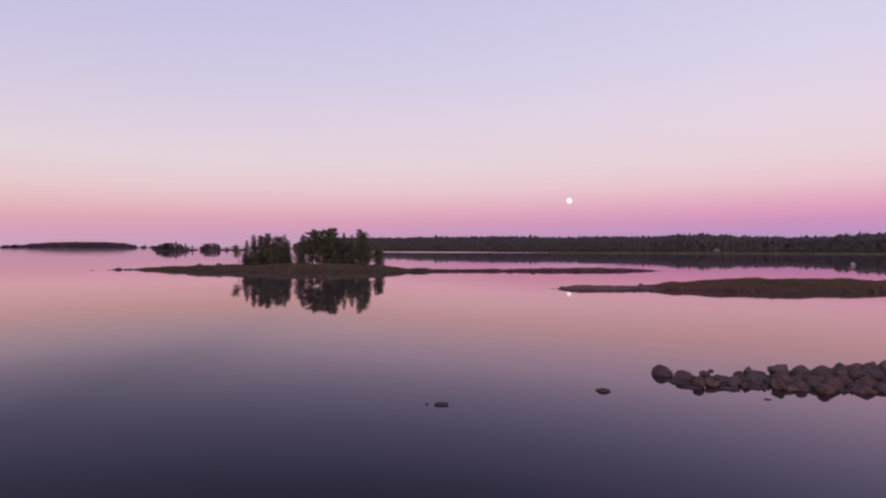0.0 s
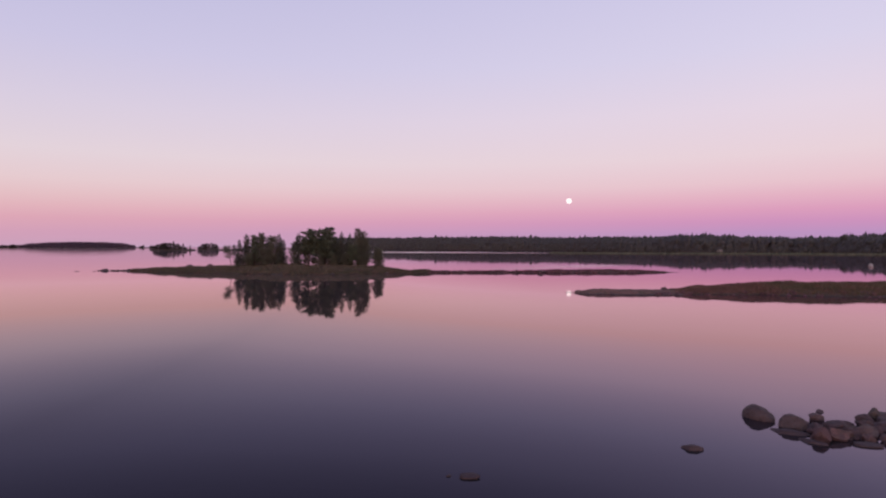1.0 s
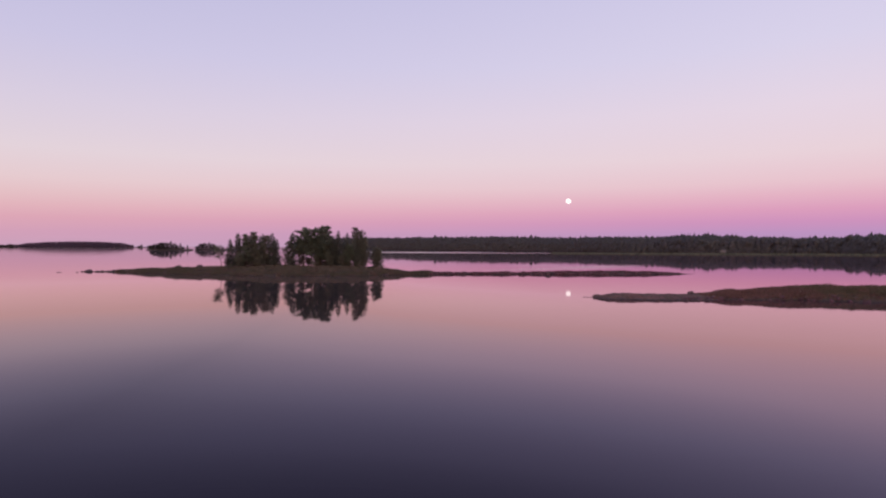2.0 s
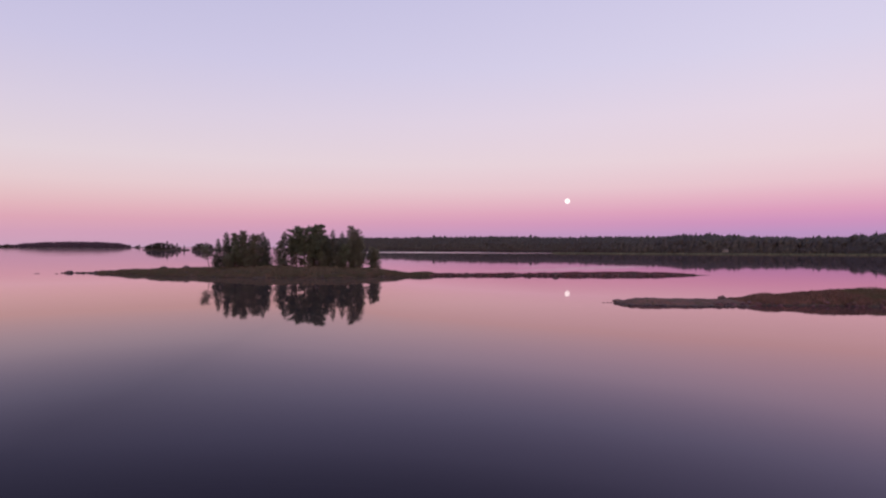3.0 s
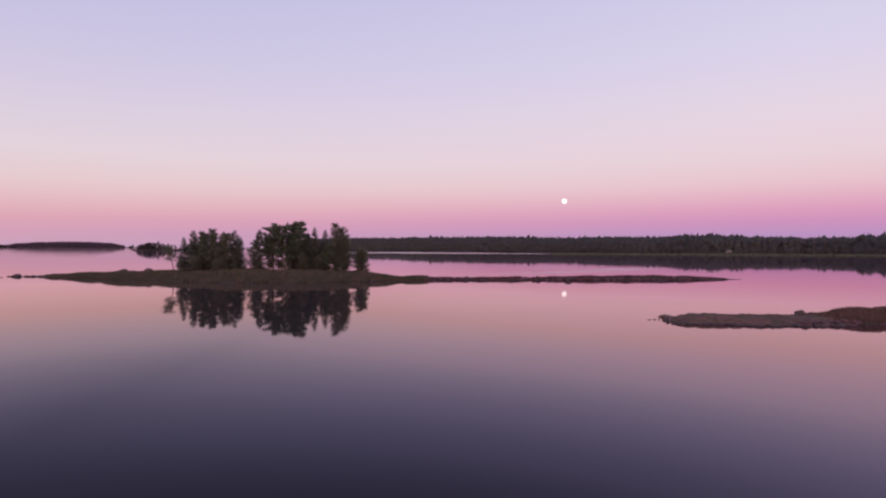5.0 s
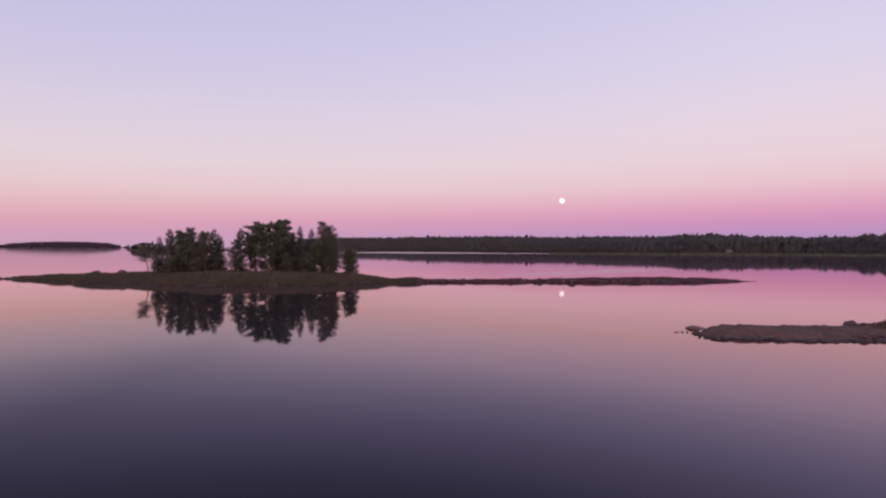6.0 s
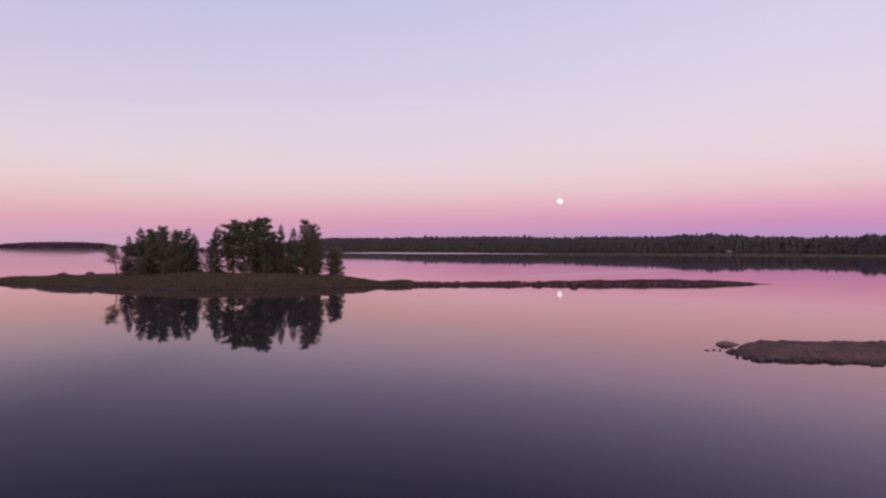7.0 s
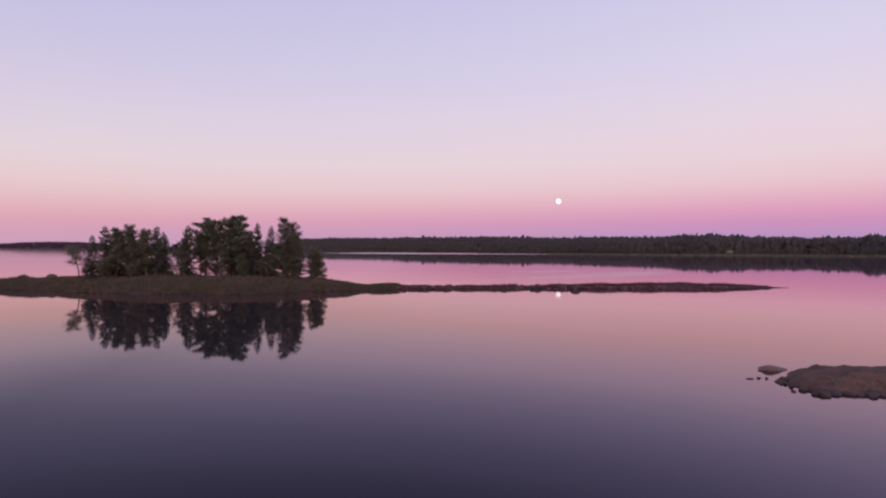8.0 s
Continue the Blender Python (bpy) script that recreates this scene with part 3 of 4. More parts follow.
def tip_stones():
    """Loose stones off the point of the low rocky islet and off the wooded islet's western end."""
    g = "stones off the islet's tip"
    lab = "flat stone in the water off an islet's tip"
    boulder(20.3, 98.0, 0.02, 1.6, boulder_mesh(201, 0.45, SLABROCK), 5, (1.05, 0.6, 0.7), (0, 3), "long flat slab lying off the islet's tip", g)
    for k, (x, y, q) in enumerate(((17.6, 96.3, 0.5), (18.1, 96.4, 0.4), (18.5, 96.3, 0.35), (18.9, 95.5, 0.5), (19.2, 95.2, 0.5), (19.4, 95.7, 0.55),
                                   (19.2, 94.6, 0.5), (19.6, 94.2, 0.5), (18.9, 93.8, 0.35))):
        stone(x + 0.3, y - 0.45, q * 0.85, q * 0.5, 0.05 + 0.03 * (k % 3), 25 * k, HEWN[k], lab, g, 0.5)
    for k, (x, y, q, top) in enumerate(((19.0, 95.2, 0.42, 0.16), (18.85, 94.7, 0.36, 0.12), (19.4, 95.4, 0.5, 0.22), (19.1, 94.2, 0.45, 0.18), (18.5, 93.1, 0.3, 0.08),
                                        (19.25, 93.5, 0.55, 0.2), (19.2, 92.6, 0.5, 0.17), (19.45, 92.35, 0.6, 0.2), (19.9, 92.7, 0.5, 0.24))):
        stone(x, y, q, q * 0.7, top, 70 * k, HEWN[(k + 5) % 12], "dark jagged stone at the foot of a rocky point", g, 0.4)
    for k in range(28):
        x = 19.7 + 0.5 * k
        c, hw, h = interp(x, GRASSY)
        boulder(x, c - hw * (1.07 + 0.06 * math.sin(k * 2.3)), 0.03, 0.58 + 0.22 * math.sin(k * 1.7), FOOT[k % 3], 61 * k, (1.6, 0.9, 0.6), (0, 0),
                "stone at the foot of a bare rocky bank", g)
    rng = random.Random(8)
    for k, (x, size) in enumerate(((-97.9, 0.6), (-96.5, 2.0), (-95.0, 0.7), (-94.2, 1.0), (-93.3, 0.9), (-92.5, 1.2), (-91.6, 0.9), (-90.8, 1.2), (-90.0, 1.0), (-89.3, 2.0))):
        boulder(x, 172.3 + rng.uniform(-0.4, 0.4), 0.08, size, FOOT[k % 3], 50 * k, (1.2, 1, 0.75), (0, 0),
                "dark stone in the shallows off the islet's end", "stones off the western end")
    stone(-101.8, 168.7, 1.7, 0.8, 0.10, 4, AWASH[1], "flat stone awash far off the islet's end", "stones off the western end", 0.5)
    stone(-97.0, 168.7, 0.8, 0.5, 0.10, 30, AWASH[2], "flat stone awash far off the islet's end", "stones off the western end", 0.5)
    boulder(-71.4, 170.5, 1.3, 1.5, BOULDERS[3], 20, (1.3, 1, 0.9), (0, 0), "dark boulder on the grassy bank", "boulders on the bank")
    boulder(-64.6, 168.0, 1.6, 1.7, BOULDERS[1], 80, (1.3, 1, 0.8), (0, 0), "dark boulder on the grassy bank", "boulders on the bank")
    boulder(-60.0, 168.0, 1.35, 1.3, BOULDERS[6], 120, (1.5, 1, 0.7), (0, 0), "dark boulder on the grassy bank", "boulders on the bank")
    boulder(33.2, 97.5, 0.34, 0.95, BOULDERS[2], 120, (1.3, 1, 0.9), (0, 0), "dark boulder standing above the low bank", "boulders on the bank")
    boulder(34.4, 97.5, 0.35, 0.6, BOULDERS[4], 20, (1.3, 1, 1.0), (0, 0), "dark boulder standing above the low bank", "boulders on the bank")
    boulder(25.0, 160.6, 0.35, 1.5, BOULDERS[4], 20, (1.2, 1, 1.0), (0, 0), "dark boulder standing on the long spit", "boulders on the bank")


def shore_stones(table, seed, x0, x1, count, big, label, islet_seed, front=0.75, loose=0, group="", stone=None, fade=0.0, kinds=None):
    """Stones along a shore: the loosest as things of their own, the rest joined."""
    rng = random.Random(seed)
    verts, faces = [], []
    for n in range(count):
        x = rng.uniform(x0, x1)
        c, hw, h = interp(x, table)
        side = -1 if rng.random() < front else 1
        y = c + side * hw * rng.uniform(0.78, 1.06)
        if hw < 2.6:
            y = c + hw * rng.uniform(-1.1, 1.0)
        size = big * rng.choice((0.3, 0.4, 0.5, 0.7, 1.0)) * rng.uniform(0.8, 1.2)
        if fade:
            size *= min(1, 0.3 + (x1 - x) / fade)
        z = max(islet_height(x, y, table, islet_seed), -0.05) + 0.12 * size
        m = pose(x, y, z, rng.uniform(-12, 12), rng.uniform(-12, 12), rng.uniform(0, 360)) @ Matrix.Diagonal((size * rng.uniform(0.9, 1.5), size, size * rng.uniform(0.6, 0.95), 1))
        me = rng.choice(kinds or BOULDERS)
        if n < loose:
            ob = new("boulder", me)
            ob.matrix_basis = m
            tagged(ob, label, "boulder", group)
        else:
            me = PEBBLES[n % len(PEBBLES)]
            i = len(verts)
            verts.extend(m @ v.co for v in me.vertices)
            faces.extend(tuple(i + k for k in f.vertices) for f in me.polygons)
    tagged(new("shore_stones", mesh_from("shore_stones", verts, faces, stone or WETROCK, True)), label.replace("stone", "stones", 1), "stones", kind="stuff")


def pebble_mesh(seed):
    rng = random.Random(seed)
    bm = bmesh.new()
    bmesh.ops.create_icosphere(bm, subdivisions=2, radius=0.5)
    off = Vector((seed, seed * 2.1, 0))
    for v in bm.verts:
        v.co *= 1 + 0.45 * noise.noise(v.co * 2.2 + off)
        v.co.z *= 0.7
    me = bpy.data.meshes.new("pebble")
    bm.to_mesh(me)
    bm.free()
    return me


PEBBLES = [pebble_mesh(3.7 * k + 1) for k in range(5)]
SPITSTONES = [boulder_mesh(440 + k, 0.8, WETROCK, 7) for k in range(4)]
boulder_spit()
rubble()
water_stones()
tip_stones()
shore_stones(WOODED, 41, -90, -6, 110, 0.8, "weathered shore stone beside the grassy bank", 11, 0.75, 30, "stones of the wooded islet's shore", DARKROCK, kinds=FOOT)
shore_stones(WOODED, 42, -9, 59, 620, 0.85, "dark shore stone on a long low spit", 11, 0.6, 56, "stones of the long spit", fade=12, kinds=SPITSTONES)
shore_stones(GRASSY, 43, 29, 90, 330, 0.5, "grey-brown shore stone at the edge of the islet", 23, 0.95, 22, "shore stones of the rocky islet")


# ---- trees ----
def spruce(x, y, z, h, w, seed, label, low=0.06):
    """A spruce: whorls of drooping branches, each with two combs of needle twigs, on an uneven narrow cone."""
    rng = random.Random(seed)
    tree = empty("spruce_tree", x, y, z)
    tagged(tree, label, "tree", "trees on the islet")
    tv, tf = [], []
    lean = Vector((rng.uniform(-0.02, 0.02), rng.uniform(-0.02, 0.02), 1))
    pts = [lean * (h * t) - Vector((0, 0, 0.25 if t == 0 else 0)) for t in (0, 0.2, 0.45, 0.7, 1.0)]
    r = 0.012 * h + 0.03
    tube(tv, tf, pts, [r, r * 0.8, r * 0.55, r * 0.3, 0.012], 7)
    part("trunk", mesh_from("trunk", tv, tf, BARK, True), tree)
    cv, cf, bv, bf = [], [], [], []
    t = low
    while t < 0.975:
        reach = w * (1 - t) ** 0.6 * (0.6 + 0.4 * min((t - low) / 0.14 + 0.3, 1)) * (1 + 0.28 * noise.noise(Vector((t * h * 0.7, seed * 3.1, 0.5))))
        p0 = lean * (h * t)
        for _ in range(rng.randint(6, 8)):
            a = rng.uniform(0, 6.283)
            ln = max(reach * rng.uniform(0.7, 1.22), 0.16)
            out = Vector((math.cos(a), math.sin(a), 0))
            fall = -0.42 * (1 - t) + 0.35 * t * t + rng.uniform(-0.12, 0.12)
            tip = rng.uniform(0.1, 0.28)

            def at(q):
                return p0 + out * (ln * q) + Vector((0, 0, ln * (fall * q + tip * q ** 3)))
            if ln > 0.5:
                tube(bv, bf, [at(0), at(0.5), at(0.95)], [0.03, 0.018, 0.007], 3)
            steps = max(int(ln / 0.105), 2)
            for k in range(1, steps + 1):
                q = k / steps
                base = at(q)
                size = (0.16 + 0.26 * (1 - q)) * min(0.55 + 0.4 * ln, 1.15)
                for side in (-1, 1):
                    turn = a + side * rng.uniform(0.5, 1.15)
                    d = Vector((math.cos(turn), math.sin(turn), rng.uniform(-0.65, 0.05)))
                    leaf(cv, cf, base, d, size * rng.uniform(0.8, 1.35), rng.uniform(0.12, 0.22), rng)
            leaf(cv, cf, at(0.92), out + Vector((0, 0, fall + 2 * tip)), 0.24, 0.08, rng)
        t += rng.uniform(0.19, 0.31) / h
    for k in range(14):
        a = rng.uniform(0, 6.283)
        leaf(cv, cf, lean * h * rng.uniform(0.955, 1.0), (math.cos(a) * 0.8, math.sin(a) * 0.8, rng.uniform(0.2, 1.4)), 0.22, 0.06, rng)
    tagged(part("branches", mesh_from("branches", bv, bf, BARK), tree), kind="stuff")
    part("crown", mesh_from("crown", cv, cf, NEEDLE), tree, "dark green drooping needle twigs")
    return tree


def broad_tree(name, x, y, z, h, w, seed, label, bark, foliage, base=0.35, lean=(0, 0), limbs=9, leaves=6000, size=0.17,
               puff=0.2, skew=0.0, cone=0.0, up=(0.2, 0.75), droop=0.0):
    """A tree with a tapered trunk, separate limbs forking into twigs, and leaves or needle tufts along the twigs."""
    rng = random.Random(seed)
    tree = empty(name, x, y, z)
    tagged(tree, label, "tree", "trees on the islet")
    bend = Vector((lean[0], lean[1], 0))

    def axis(t):
        return Vector((math.sin(t * 5 + seed) * 0.02 * h * t, math.cos(t * 4 + seed) * 0.02 * h * t, h * t)) + bend * h * t ** 1.5
    tv, tf = [], []
    ts = (0, 0.12, 0.3, 0.5, 0.7, 0.88, 0.97)
    r = 0.011 * h + 0.035
    tube(tv, tf, [axis(t) - Vector((0, 0, 0.25 if t == 0 else 0)) for t in ts], [r * 1.25, r, r * 0.85, r * 0.65, r * 0.45, r * 0.22, 0.012], 8)
    part("trunk", mesh_from("trunk", tv, tf, bark, True), tree)
    twigs = []
    for i in range(limbs):
        t = base + (0.96 - base) * (i + rng.random() * 0.8) / limbs
        a = i * 2.4 + rng.uniform(-0.5, 0.5)
        k = (t - base) / (1 - base)
        ln = w * (0.35 + 0.65 * math.sin(math.pi * min(0.25 + 0.7 * k, 1)) ** 0.8) * rng.uniform(0.6, 1.15)
        ln = ln * (1 - cone) + cone * w * ((1 - k) ** 0.75 + 0.12) * rng.uniform(0.65, 1.2)
        p0 = axis(t)
        d = Vector((math.cos(a) + skew, math.sin(a), rng.uniform(*up)))
        p1 = p0 + d * ln * 0.5
        p2 = p0 + d * ln + Vector((rng.uniform(-.2, .2), rng.uniform(-.2, .2), rng.uniform(-0.1, 0.25)))
        lv, lf = [], []
        rr = max(r * 0.42 * (1 - 0.6 * k), 0.02)
        tube(lv, lf, [p0, p1, p2], [rr, rr * 0.6, 0.008], 5)
        for j in range(8):
            s = 0.15 + 0.85 * (j + rng.random()) / 8
            q0 = p0.lerp(p2, s)
            q1 = q0 + Vector((d.x * 0.6 + rng.uniform(-1, 1), d.y * 0.6 + rng.uniform(-1, 1), rng.uniform(-0.35, 0.7) - droop)) * max(ln, 0.5) * rng.uniform(0.25, 0.46)
            tube(lv, lf, [q0, q1], [rr * 0.3, 0.006], 3)
            twigs.append((q0, q1, 1.0))
            for _ in range(2):
                q = q0.lerp(q1, rng.uniform(0.3, 0.9))
                twigs.append((q, q + Vector((rng.uniform(-1, 1), rng.uniform(-1, 1), rng.uniform(-0.5, 0.7) - droop)) * rng.uniform(0.22, 0.5), 0.6))
        twigs.append((p1, p2, 0.6))
        part("limb", mesh_from("limb", lv, lf, bark, True), tree)
    for j in range(6):
        twigs.append((axis(0.88 + 0.015 * j), axis(0.93 + 0.012 * j) + Vector((rng.uniform(-.35, .35), rng.uniform(-.35, .35), rng.uniform(0.05, 0.2))), 0.6))
    cv, cf = [], []
    each = leaves / sum(q[2] for q in twigs)
    for q0, q1, share in twigs:
        for _ in range(int(each * share * rng.uniform(0.3, 1.6) + 0.5)):
            u = rng.random() ** 0.75 * 1.05
            o = Vector((rng.gauss(0, puff), rng.gauss(0, puff), rng.gauss(0, puff * 0.75))) * (1.15 - 0.65 * u)
            d = (q1 - q0).normalized() * 0.8 + Vector((rng.uniform(-.9, .9), rng.uniform(-.9, .9), rng.uniform(-.6, .6) - droop))
            leaf(cv, cf, q0.lerp(q1, u) + o, d, size * rng.uniform(0.7, 1.5), size * rng.uniform(0.35, 0.65), rng)
    part("crown", mesh_from("crown", cv, cf, foliage), tree)
    return tree


def on_islet(x, y):
    return islet_height(x, y, WOODED, 11) - 0.02


def wood():
    def sp(x, y, top, w, seed, low=0.09, label="dark green spruce on a grassy islet"):
        z = on_islet(x, y)
        spruce(x, y, z, top - z, w, seed, label, low)

    def br(name, x, y, top, w, seed, label, bark, fol, **k):
        z = on_islet(x, y)
        broad_tree(name, x, y, z, top - z, w, seed, label, bark, fol, **k)

    def birch(x, y, top, w, seed, label="leafy birch standing between spruces", **k):
        k = {"base": 0.09, "limbs": 30, "leaves": 9500, "cone": 0.4, "size": 0.17, "puff": 0.19, "up": (0.4, 1.1), "droop": 0.15, **k}
        br("birch_tree", x, y, top, w, seed, label, BIRCHBARK, LEAF, **k)

    def pine(x, y, top, w, seed, label, **k):
        k = {"base": 0.24, "limbs": 32, "leaves": 11000, "cone": 0.3, "size": 0.22, "puff": 0.18, "up": (0.1, 0.6), **k}
        br("pine_tree", x, y, top, w, seed, label, PINEBARK, PINE, **k)
    narrow = "narrow pointed spruce on a grassy islet"
    back = "slender spruce in the back of a small wood"
    # the western clump
    br("birch_tree", -57.3, 163.5, 7.0, 1.5, 1, "small leaning birch with thin pale foliage", BARK, LEAF, base=0.45, lean=(-0.2, 0), limbs=18, leaves=4200, size=0.14, puff=0.26, up=(0.0, 0.7))
    sp(-55.4, 162.4, 5.2, 1.3, 2, 0.02, "young spruce at the edge of a clump")
    sp(-55.0, 163.4, 8.7, 1.5, 31, 0.03)
    sp(-53.3, 164.0, 10.3, 1.8, 3, 0.03)
    pine(-51.1, 163.4, 9.8, 1.5, 5, "bushy pine with grey-brown trunk", base=0.12, cone=0.35, leaves=9000)
    birch(-49.9, 164.6, 10.5, 1.6, 4)
    birch(-48.7, 163.4, 9.7, 1.4, 7)
    sp(-47.2, 164.6, 10.0, 1.5, 37, 0.04, narrow)
    birch(-46.1, 163.0, 9.5, 1.4, 8)
    sp(-44.7, 163.5, 10.3, 1.9, 6, 0.03)
    sp(-43.7, 164.8, 8.8, 1.4, 9, 0.04)
    # the middle clump
    birch(-41.6, 164.2, 6.6, 1.1, 10, "low sparse birch in a gap of the wood", base=0.14, limbs=14, leaves=1500, cone=0.4)
    birch(-40.7, 164.8, 8.4, 1.1, 22, leaves=6000)
    sp(-39.5, 163.2, 10.4, 1.8, 23, 0.03)
    pine(-36.8, 164.5, 10.9, 2.5, 11, "tall broad-crowned pine with a bare lower trunk", base=0.30, cone=0.0, skew=-0.15, leaves=13000)
    birch(-38.2, 165.6, 9.0, 1.2, 26, "leafy birch behind taller pines", base=0.3, leaves=6000)
    pine(-34.6, 163.4, 11.3, 2.7, 12, "tall broad-crowned pine above its neighbours", base=0.24, cone=0.15, leaves=14000)
    pine(-32.5, 164.2, 11.5, 2.4, 13, "tall broad-crowned pine above its neighbours", base=0.2, cone=0.2, leaves=13000)
    pine(-30.9, 163.0, 12.1, 2.3, 14, "tallest pine of the islet with a dense rounded top", base=0.14, cone=0.3, leaves=13000)
    sp(-29.4, 163.6, 9.6, 2.0, 15, 0.04)
    sp(-27.7, 163.0, 10.9, 1.75, 16, 0.04, narrow)
    sp(-25.7, 163.4, 10.4, 1.65, 24, 0.05, narrow)
    pine(-24.6, 162.0, 7.4, 1.4, 19, "low bushy pine below taller trees", base=0.1, limbs=20, leaves=7000)
    birch(-23.5, 163.0, 11.6, 1.4, 17, "tall birch with a feathery top", up=(0.7, 1.5), base=0.1)
    birch(-22.1, 164.0, 10.7, 1.5, 18, "tall birch with a feathery top", up=(0.6, 1.4), base=0.1)
    birch(-21.3, 163.0, 9.0, 1.2, 25)
    for k, (x, y, top, w) in enumerate(((-54.0, 166.6, 9.0, 1.6), (-52.2, 166.4, 9.4, 1.6), (-50.4, 167.2, 9.8, 1.6), (-48.4, 166.6, 9.7, 1.6), (-46.6, 167.2, 9.7, 1.6), (-44.8, 166.6, 9.4, 1.6),
                                        (-33.6, 167.4, 10.0, 1.7), (-31.6, 166.6, 10.4, 1.7), (-30.0, 167.0, 9.8, 1.6), (-28.6, 166.0, 8.6, 1.5), (-26.6, 165.6, 8.2, 1.5), (-23.8, 166.6, 9.4, 1.5),
                                        (-22.0, 166.4, 9.0, 1.4))):
        sp(x, y, top, w, 80 + k, 0.06, back)
    low = "low bushy alder under taller trees"
    for k, (x, y, top, w) in enumerate(((-52.2, 161.6, 4.2, 1.0), (-47.6, 161.8, 3.6, 1.0), (-36.0, 166.4, 3.6, 1.1), (-37.9, 166.8, 4.0, 1.0), (-33.4, 162.2, 4.6, 1.1), (-29.6, 161.6, 4.4, 1.0), (-26.6, 162.0, 4.6, 1.0), (-22.4, 162.0, 4.4, 1.0))):
        br("alder_bush", x, y, top, w, 95 + k, low, BARK, LEAF, base=0.1, limbs=16, leaves=3200, size=0.16, cone=0.3, up=(0.5, 1.3))
    sp(-18.7, 162.0, 7.0, 1.5, 20, 0.02, "low spruce standing apart at the end of a wood")
    br("alder_bush", -17.7, 162.5, 6.1, 1.1, 21, "low alder bush on the grassy bank", BARK, LEAF, base=0.05, limbs=26, leaves=11000, size=0.19, cone=0.2, up=(0.5, 1.2))


wood()


# ---- far shores ----
def conifer_shape(verts, faces, x, y, z, h, w, rng, tiers=4):
    """A far tree of a wood: stacked ragged skirts."""
    sides = 6
    for k in range(tiers):
        t0, t1 = 0.08 + 0.86 * k / tiers, 0.08 + 0.92 * (k + 1.25) / tiers
        r = w * (1 - k / tiers) ** 0.8
        i = len(verts)
        for s in range(sides):
            a = 6.283 * s / sides + rng.uniform(-0.3, 0.3)
            q = r * rng.uniform(0.65, 1.2)
            verts.append((x + math.cos(a) * q, y + math.sin(a) * q, z + h * (t0 + rng.uniform(-0.03, 0.03))))
        verts.append((x, y, z + h * min(t1, 1.0)))
        for s in range(sides):
            faces.append((i + s, i + (s + 1) % sides, i + sides))


def round_shape(verts, faces, x, y, z, h, w, rng):
    """A far leafy tree: a few ragged lumps."""
    for k in range(3):
        cx, cy, cz = x + rng.uniform(-.5, .5) * w, y + rng.uniform(-.5, .5) * w, z + h * (0.16 + 0.27 * k + rng.uniform(-0.08, 0.08))
        r = w * rng.uniform(0.55, 0.85) * (1.1 - 0.2 * k)
        i = len(verts)
        for e, q in ((-0.75, 0.7), (0.3, 1.0)):
            for s in range(5):
                a = 6.283 * s / 5 + e + k
                g = r * q * rng.uniform(0.7, 1.25)
                verts.append((cx + math.cos(a) * g, cy + math.sin(a) * g, cz + e * r * 1.1 * rng.uniform(0.8, 1.2)))
        verts.append((cx, cy, min(cz + r * 1.3, z + h)))
        for s in range(5):
            a, b = i + s, i + (s + 1) % 5
            faces.append((a, b, b + 5, a + 5))
            faces.append((a + 5, b + 5, i + 10))


def shore_point(t, line):
    k = min(int(t), len(line) - 2)
    a, b = line[k], line[k + 1]
    f = t - k
    return tuple(p + (q - p) * f for p, q in zip(a, b))


def far_forest(line, depth, per_m, seed, label, tree=(9, 16), rise=0.06):
    """A wooded shore: rising ground behind a shoreline, and one mass of trees on it. line: x, y, ground rise."""
    rng = random.Random(seed)
    verts, faces = [], []
    n = 12 * (len(line) - 1)
    rows = (-6, 0, 0.15, 0.5, 1.0)
    for i in range(n + 1):
        x, y, top = shore_point(i / 12, line)
        d = Vector((x, y, 0)).normalized()
        wob = 6 * noise.noise(Vector((x * 0.02, y * 0.02, seed)))
        for r in rows:
            back = r if r < 0 else r * depth
            zz = -0.5 if r < 0 else (0.35 if r == 0 else top * r ** 0.7)
            verts.append((x + d.x * (back + wob), y + d.y * (back + wob), zz))
    m = len(rows)
    for i in range(n):
        for j in range(m - 1):
            a = i * m + j
            faces.append((a, a + m, a + m + 1, a + 1))
    tagged(new("far_shore", mesh_from("far_shore", verts, faces, SOIL, True)), "dark distant shore below a forest", "shore", kind="structure")
    verts, faces = [], []
    for k in range(len(line) - 1):
        a, b = Vector(line[k][:2]), Vector(line[k + 1][:2])
        for _ in range(int((b - a).length * per_m)):
            t = k + rng.random()
            x, y, top = shore_point(t, line)
            q = rng.random() ** 1.3
            d = Vector((x, y, 0)).normalized()
            px, py = x + d.x * (6 + q * depth), y + d.y * (6 + q * depth)
            z = top * q ** 0.7
            h = rng.uniform(*tree) * (1 + 0.15 * noise.noise(Vector((px * 0.01, py * 0.01, 1)))) * (1.18 if rng.random() < 0.06 else 1)
            if rng.random() < 0.3:
                conifer_shape(verts, faces, px, py, z, h * 0.98, h * rng.uniform(0.22, 0.32), rng)
            else:
                round_shape(verts, faces, px, py, z, h, h * 0.36, rng)
    for k in range(len(line) - 1):
        a, b = Vector(line[k][:2]), Vector(line[k + 1][:2])
        for _ in range(int((b - a).length * 1.6)):
            x, y, top = shore_point(k + rng.random(), line)
            d = Vector((x, y, 0)).normalized()
            back = rng.uniform(1, 9)
            h = rng.uniform(2.5, 7)
            round_shape(verts, faces, x + d.x * back, y + d.y * back, 0.2, h, h * 0.38, rng)
    tagged(new("far_forest", mesh_from("far_forest", verts, faces, FOREST, True)), label, "forest", kind="stuff")


